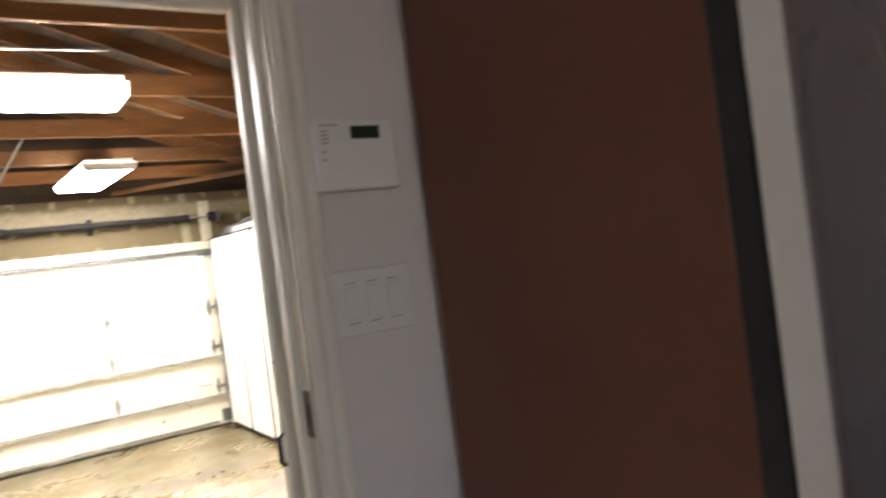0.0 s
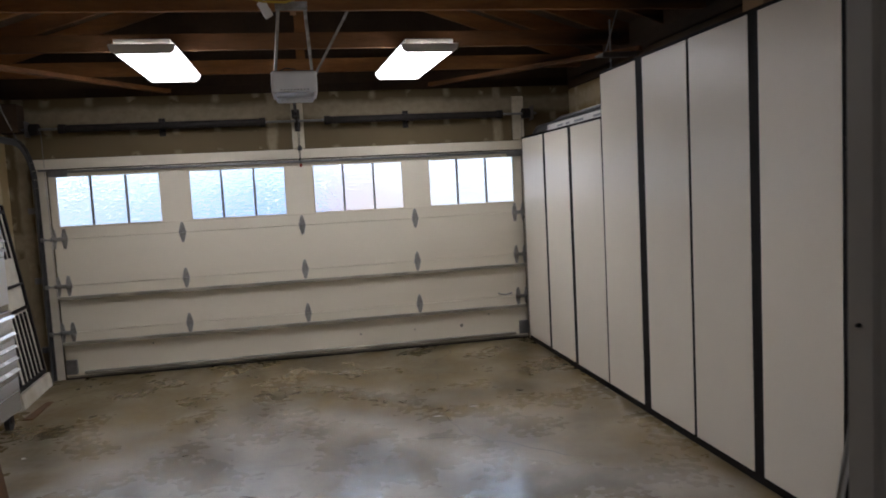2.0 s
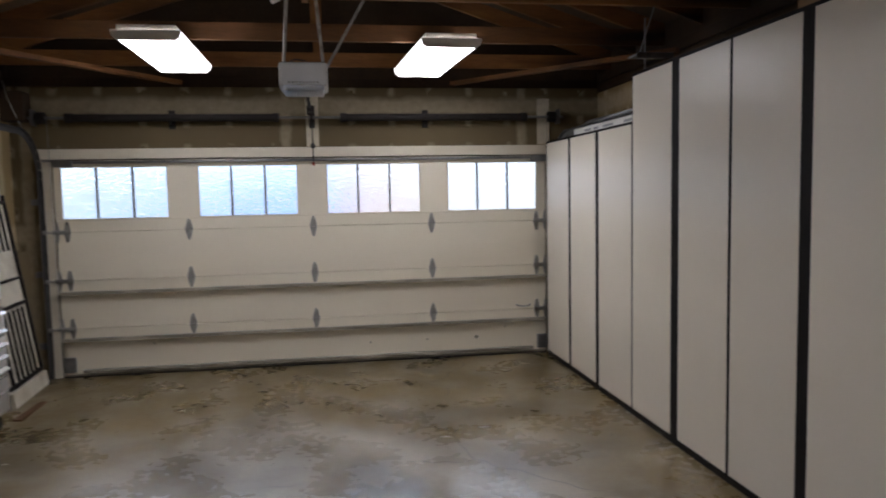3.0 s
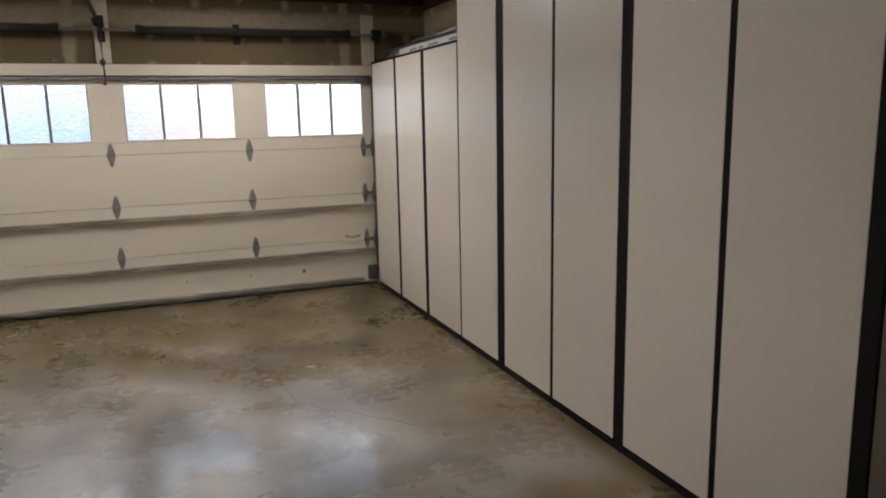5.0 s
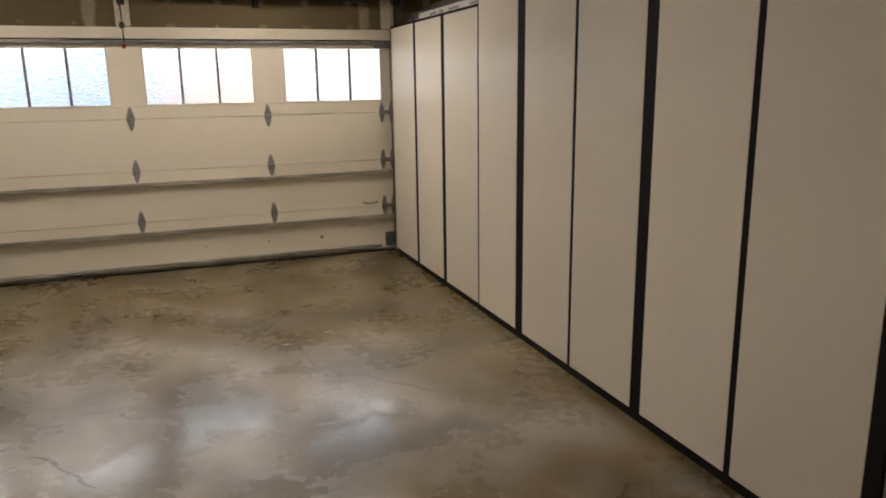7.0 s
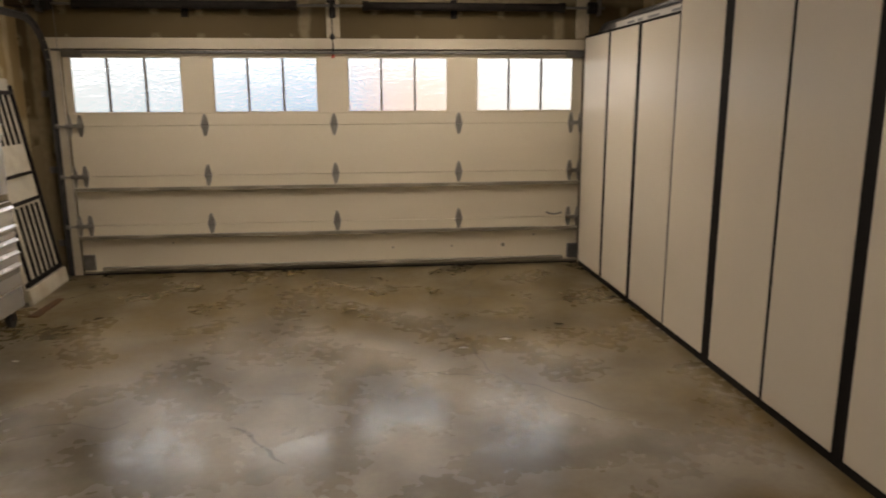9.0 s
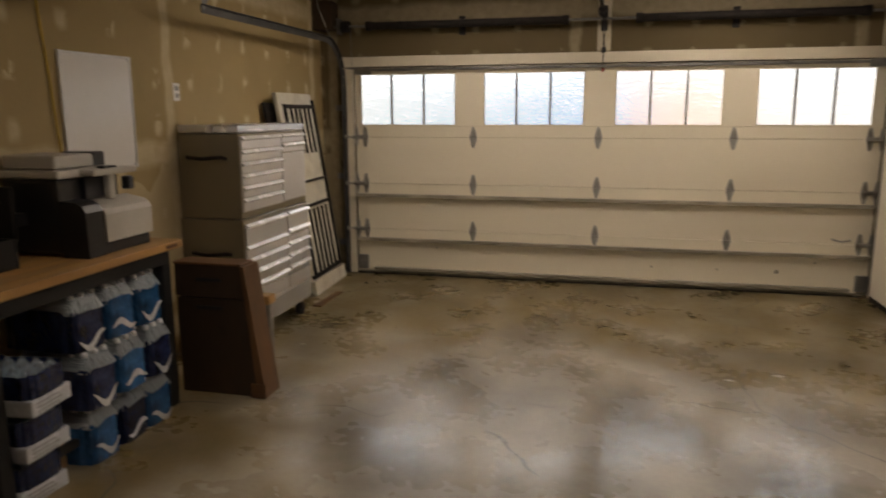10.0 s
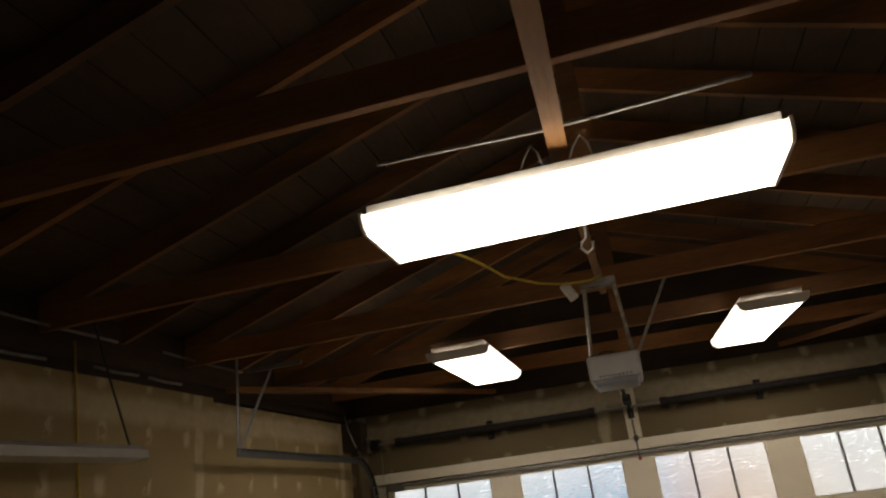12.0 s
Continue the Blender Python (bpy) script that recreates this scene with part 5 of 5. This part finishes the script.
b = tube(B(), [(OPEN_R - 0.022, BACK + 0.012, 1.4), (OPEN_R - 0.032, BACK + 0.012, 1.408), (OPEN_R - 0.032, BACK + 0.012, 1.46), (OPEN_R - 0.022, BACK + 0.012, 1.468)], 0.005)
whole("latch_catch", b, M_GASKET, (OPEN_R - 0.02, BACK, 1.37), "black metal catch on the storm door frame", "catch")
whole("screw_head", rod(B(), (OPEN_R - 0.025, BACK + 0.018, 1.62), (OPEN_R - 0.022, BACK + 0.018, 1.62), 0.0018, 8), M_GASKET, (OPEN_R - 0.02, BACK, 1.62), "dark screw in the storm door frame", "screw")

b = tube(B(), [(0.56, -7.385, 1.55), (0.545, -7.32, 1.545), (0.53, -7.29, 1.52), (0.52, -7.28, 1.43), (0.525, -7.29, 1.3), (0.545, -7.33, 1.2), (0.56, -7.385, 1.18)], 0.004)
whole("wire_loop", b, M_ALU, (0.54, BACK, 1.18), "thin pale wire looping from the wall by the doorway", "wire")

# storm door, standing open into the garage
storm = thing("storm_door", (OPEN_L + 0.02, BACK + 0.04, HOUSE + 0.015), "open white screen door with dark mesh and black latch", "screen door")
hinge_p, free_p = Vector((OPEN_L - 0.005, BACK + 0.045, 0)), Vector((-0.56, -6.6, 0))
ax = (free_p - hinge_p).normalized()
turn = Matrix.Translation(hinge_p) @ Matrix.Rotation(math.atan2(ax.y, ax.x), 4, "Z")
LW = (free_p - hinge_p).length
Z0, Z1 = HOUSE + 0.02, OPEN_T - 0.06


def leaf(name, b, m, parent=None, label=""):
    bmesh.ops.transform(b, verts=b.verts, matrix=turn)
    return part(name, b, m, parent or storm, label)


leaf("hinge_stile", box(B(), 0, -0.02, Z0, 0.085, 0.02, Z1, 0.006, 2), M_STORM)
leaf("lock_stile", box(B(), LW - 0.085, -0.02, Z0, LW, 0.02, Z1, 0.006, 2), M_STORM)
leaf("top_rail", box(B(), 0.0855, -0.019, Z1 - 0.1, LW - 0.0855, 0.019, Z1, 0.005), M_STORM)
leaf("bottom_rail", box(B(), 0.0855, -0.019, Z0, LW - 0.0855, 0.019, Z0 + 0.2, 0.005), M_STORM)
leaf("screen", box(B(), 0.0855, -0.001, Z0 + 0.2, LW - 0.0855, 0.001, Z1 - 0.1), M_TINT, None, "dark insect mesh")
for s in (0.084, LW - 0.1):
    leaf("glazing_bead", box(B(), s + 0.002, -0.012, Z0 + 0.2, s + 0.014, 0.012, Z1 - 0.1, 0.003), M_GASKET)
for s in (-1, 1):
    h = leaf("latch", box(B(), LW - 0.06, s * 0.021, 1.29, LW - 0.02, s * 0.033, 1.38, 0.005), M_PBLACK, None, "black latch plate")
    leaf("lever", box(B(), LW - 0.1, s * 0.055, 1.322, LW - 0.025, s * 0.072, 1.348, 0.006, 2), M_PBLACK, h)
    leaf("spindle", box(B(), LW - 0.052, s * 0.0355, 1.32, LW - 0.028, s * 0.056, 1.35, 0.004), M_PBLACK, h)
leaf("edge_bolt", box(B(), LW + 0.0005, -0.012, 1.305, LW + 0.012, 0.012, 1.365, 0.003), M_DARKSTEEL)

# ---- inside the house ----
HX0, HX1, HY0, HZ1 = -2.2, 2.4, -11.2, 2.85
HB = BACK - 0.12
whole("floor_house", box(B(), HX0, HY0, HOUSE - 0.1, HX1, HB - 0.001, HOUSE), M_HOUSEFLOOR, (0, -9, HOUSE), "brown wooden house floor", "floor", kind="structure")
whole("ceiling_house", box(B(), HX0, HY0, HZ1, HX1, HB + 0.1, HZ1 + 0.1), M_CEIL, (0, -9, HZ1), "plain white house ceiling", "ceiling", kind="structure")
whole("wall_house_west", box(B(), HX0 - 0.1, HY0, HOUSE, HX0, HB - 0.001, HZ1), M_HOUSEWALL, (HX0, -9, HOUSE), "plain pale house wall", "wall", kind="structure")
whole("wall_house_east", box(B(), HX1, HY0, HOUSE, HX1 + 0.1, HB - 0.001, HZ1), M_HOUSEWALL, (HX1, -9, HOUSE), "plain pale house wall", "wall", kind="structure")
whole("wall_house_top", box(B(), HX0, HB + 0.002, 2.741, HX1, HB + 0.1, HZ1 - 0.001), M_HOUSEWALL, (0, HB, 2.741), "plain pale house wall", "wall", kind="structure")
# unseen end wall, with an opening added for the fill light
b = B()
box(b, HX0, HY0 - 0.12, HOUSE, -1.3, HY0, HZ1)
box(b, 0.6, HY0 - 0.12, HOUSE, HX1, HY0, HZ1)
box(b, -1.3, HY0 - 0.12, HOUSE, 0.6, HY0, 1.3)
box(b, -1.3, HY0 - 0.12, 2.5, 0.6, HY0, HZ1)
whole("wall_house_south", b, M_HOUSEWALL, (0, HY0, HOUSE), "unseen pale house wall with an opening for the fill light", "wall", kind="structure")
# added fill light behind the camera to brighten the house side
day = new("house_fill_light", bpy.data.lights.new("house_fill_light", "AREA"))
day.data.shape, day.data.size, day.data.size_y, day.data.energy, day.data.color = "RECTANGLE", 1.85, 1.15, HOUSE_FILL, (1.0, 0.93, 0.92)
day.matrix_world = look((-0.35, HY0 - 0.06, 1.9), (-0.35, 0, 1.9))

alarm = thing("alarm_keypad", (0.625, HB, 1.96), "white alarm keypad with a green display on the wall", "keypad")
part("case", box(B(), 0.533, HB - 0.03, 1.958, 0.728, HB - 0.001, 2.107, 0.008, 2), M_PLASTIC, alarm)
part("display", box(B(), 0.62, HB - 0.033, 2.063, 0.688, HB - 0.0305, 2.09, 0.001), M_LCD, alarm, "dark green display")
for w, z in ((0.04, 2.09), (0.018, 2.078), (0.018, 2.07), (0.018, 2.062), (0.018, 2.054), (0.009, 2.036), (0.009, 2.02)):
    part("printed_line", box(B(), 0.552, HB - 0.0315, z, 0.552 + w, HB - 0.0302, z + 0.003), M_INK, alarm)
sw = thing("light_switch", (0.635, HB, 1.66), "white plate with three rocker switches on the wall", "light switch")
part("plate", box(B(), 0.545, HB - 0.008, 1.657, 0.73, HB - 0.001, 1.795, 0.003), M_PLASTIC, sw)
for i in range(3):
    part("rocker", box(B(), 0.57 + i * 0.05, HB - 0.013, 1.692, 0.604 + i * 0.05, HB - 0.0085, 1.76, 0.002), M_PLASTIC, sw)
b = B()
for i in range(3):
    for z in (1.683, 1.766):
        box(b, 0.574 + i * 0.05, HB - 0.0092, z, 0.6 + i * 0.05, HB - 0.0081, z + 0.0022)
part("printed_line", b, M_INK, sw)

fr = thing("refrigerator", (1.1, -7.95, HOUSE), "refrigerator with brown side and stainless steel doors", "refrigerator")
FX, FY = 0.786, -8.287
part("cabinet", box(B(), FX, FY, HOUSE + 0.03, FX + 0.9, HB - 0.03, HOUSE + 2.1, 0.0015), M_FRIDGE, fr, "dark brown fridge side")
part("gasket", box(B(), FX + 0.0005, FY - 0.043, HOUSE + 0.06, FX + 0.89, FY - 0.001, HOUSE + 2.09), M_GASKET, fr)
for x0, x1 in ((FX + 0.002, FX + 0.448), (FX + 0.453, FX + 0.9)):
    d = part("door", box(B(), x0, FY - 0.115, HOUSE + 0.65, x1, FY - 0.0445, HOUSE + 2.1, 0.01, 2), M_STEEL, fr, "brushed stainless door")
    part("door_edge", box(B(), x0 - 0.0015, FY - 0.105, HOUSE + 0.66, x0 + 0.002, FY - 0.05, HOUSE + 2.09), M_PLASTIC, d)
part("drawer", box(B(), FX + 0.002, FY - 0.115, HOUSE + 0.07, FX + 0.9, FY - 0.0445, HOUSE + 0.64, 0.01, 2), M_STEEL, fr)
part("kick", box(B(), FX + 0.02, FY - 0.02, HOUSE, FX + 0.88, HB - 0.05, HOUSE + 0.029), M_GASKET, fr)

# ---- outside ----
whole("ground", box(B(), -400, -400, -0.2, 400, 400, -0.13), M_ASPHALT, (0, 0, -0.2), "grey paving around the garage", "ground", kind="structure")
m = bpy.data.materials.new("bright_distance")
n, l = nodes_of(m)
bs = n["Principled BSDF"]
tc, sz = n.new("ShaderNodeTexCoord"), n.new("ShaderNodeSeparateXYZ")
l.new(tc.outputs["Object"], sz.inputs["Vector"])


def band(socket, lo, hi, stops):
    """A colour ramp over a stretch of one axis."""
    r, c = n.new("ShaderNodeMapRange"), n.new("ShaderNodeValToRGB")
    r.inputs["From Min"].default_value, r.inputs["From Max"].default_value = lo, hi
    l.new(socket, r.inputs["Value"])
    l.new(r.outputs["Result"], c.inputs["Fac"])
    while len(c.color_ramp.elements) < len(stops):
        c.color_ramp.elements.new(0.5)
    for el, (p, col) in zip(c.color_ramp.elements, stops):
        el.position, el.color = p, (*col, 1)
    return c.outputs["Color"]


low = band(sz.outputs["X"], -4.0, 4.0, [(0.0, (0.5, 0.62, 0.7)), (0.42, (0.3, 0.48, 0.72)), (0.51, (0.26, 0.46, 0.76)), (0.55, (0.58, 0.48, 0.53)), (0.66, (0.66, 0.56, 0.48)), (0.78, (0.72, 0.78, 0.84)), (1.0, (0.75, 0.8, 0.84))])
up = band(sz.outputs["Z"], 1.5, 2.45, [(0.0, (0.0, 0.0, 0.0)), (0.45, (0.2, 0.2, 0.2)), (0.95, (1.0, 1.0, 1.0))])
mx, st = n.new("ShaderNodeMix"), n.new("ShaderNodeMapRange")
mx.data_type = "RGBA"
mx.inputs[7].default_value = (0.74, 0.87, 1.0, 1)
l.new(up, mx.inputs[0])
l.new(low, mx.inputs[6])
l.new(mx.outputs[2], bs.inputs["Emission Color"])
for k, v in (("From Min", 2.8), ("From Max", 3.4), ("To Min", OUTSIDE), ("To Max", OUTSIDE * 6.0)):
    st.inputs[k].default_value = v
l.new(sz.outputs["Z"], st.inputs["Value"])
l.new(st.outputs["Result"], bs.inputs["Emission Strength"])
bs.inputs["Base Color"].default_value = (0.2, 0.2, 0.2, 1)
m.cycles.emission_sampling = "NONE"
whole("backdrop", box(B(), -8, 3.2, -0.13, 8, 3.3, 4.5), m, (0, 3.2, 0), "bright hazy daylight beyond the garage windows", "backdrop", kind="structure")
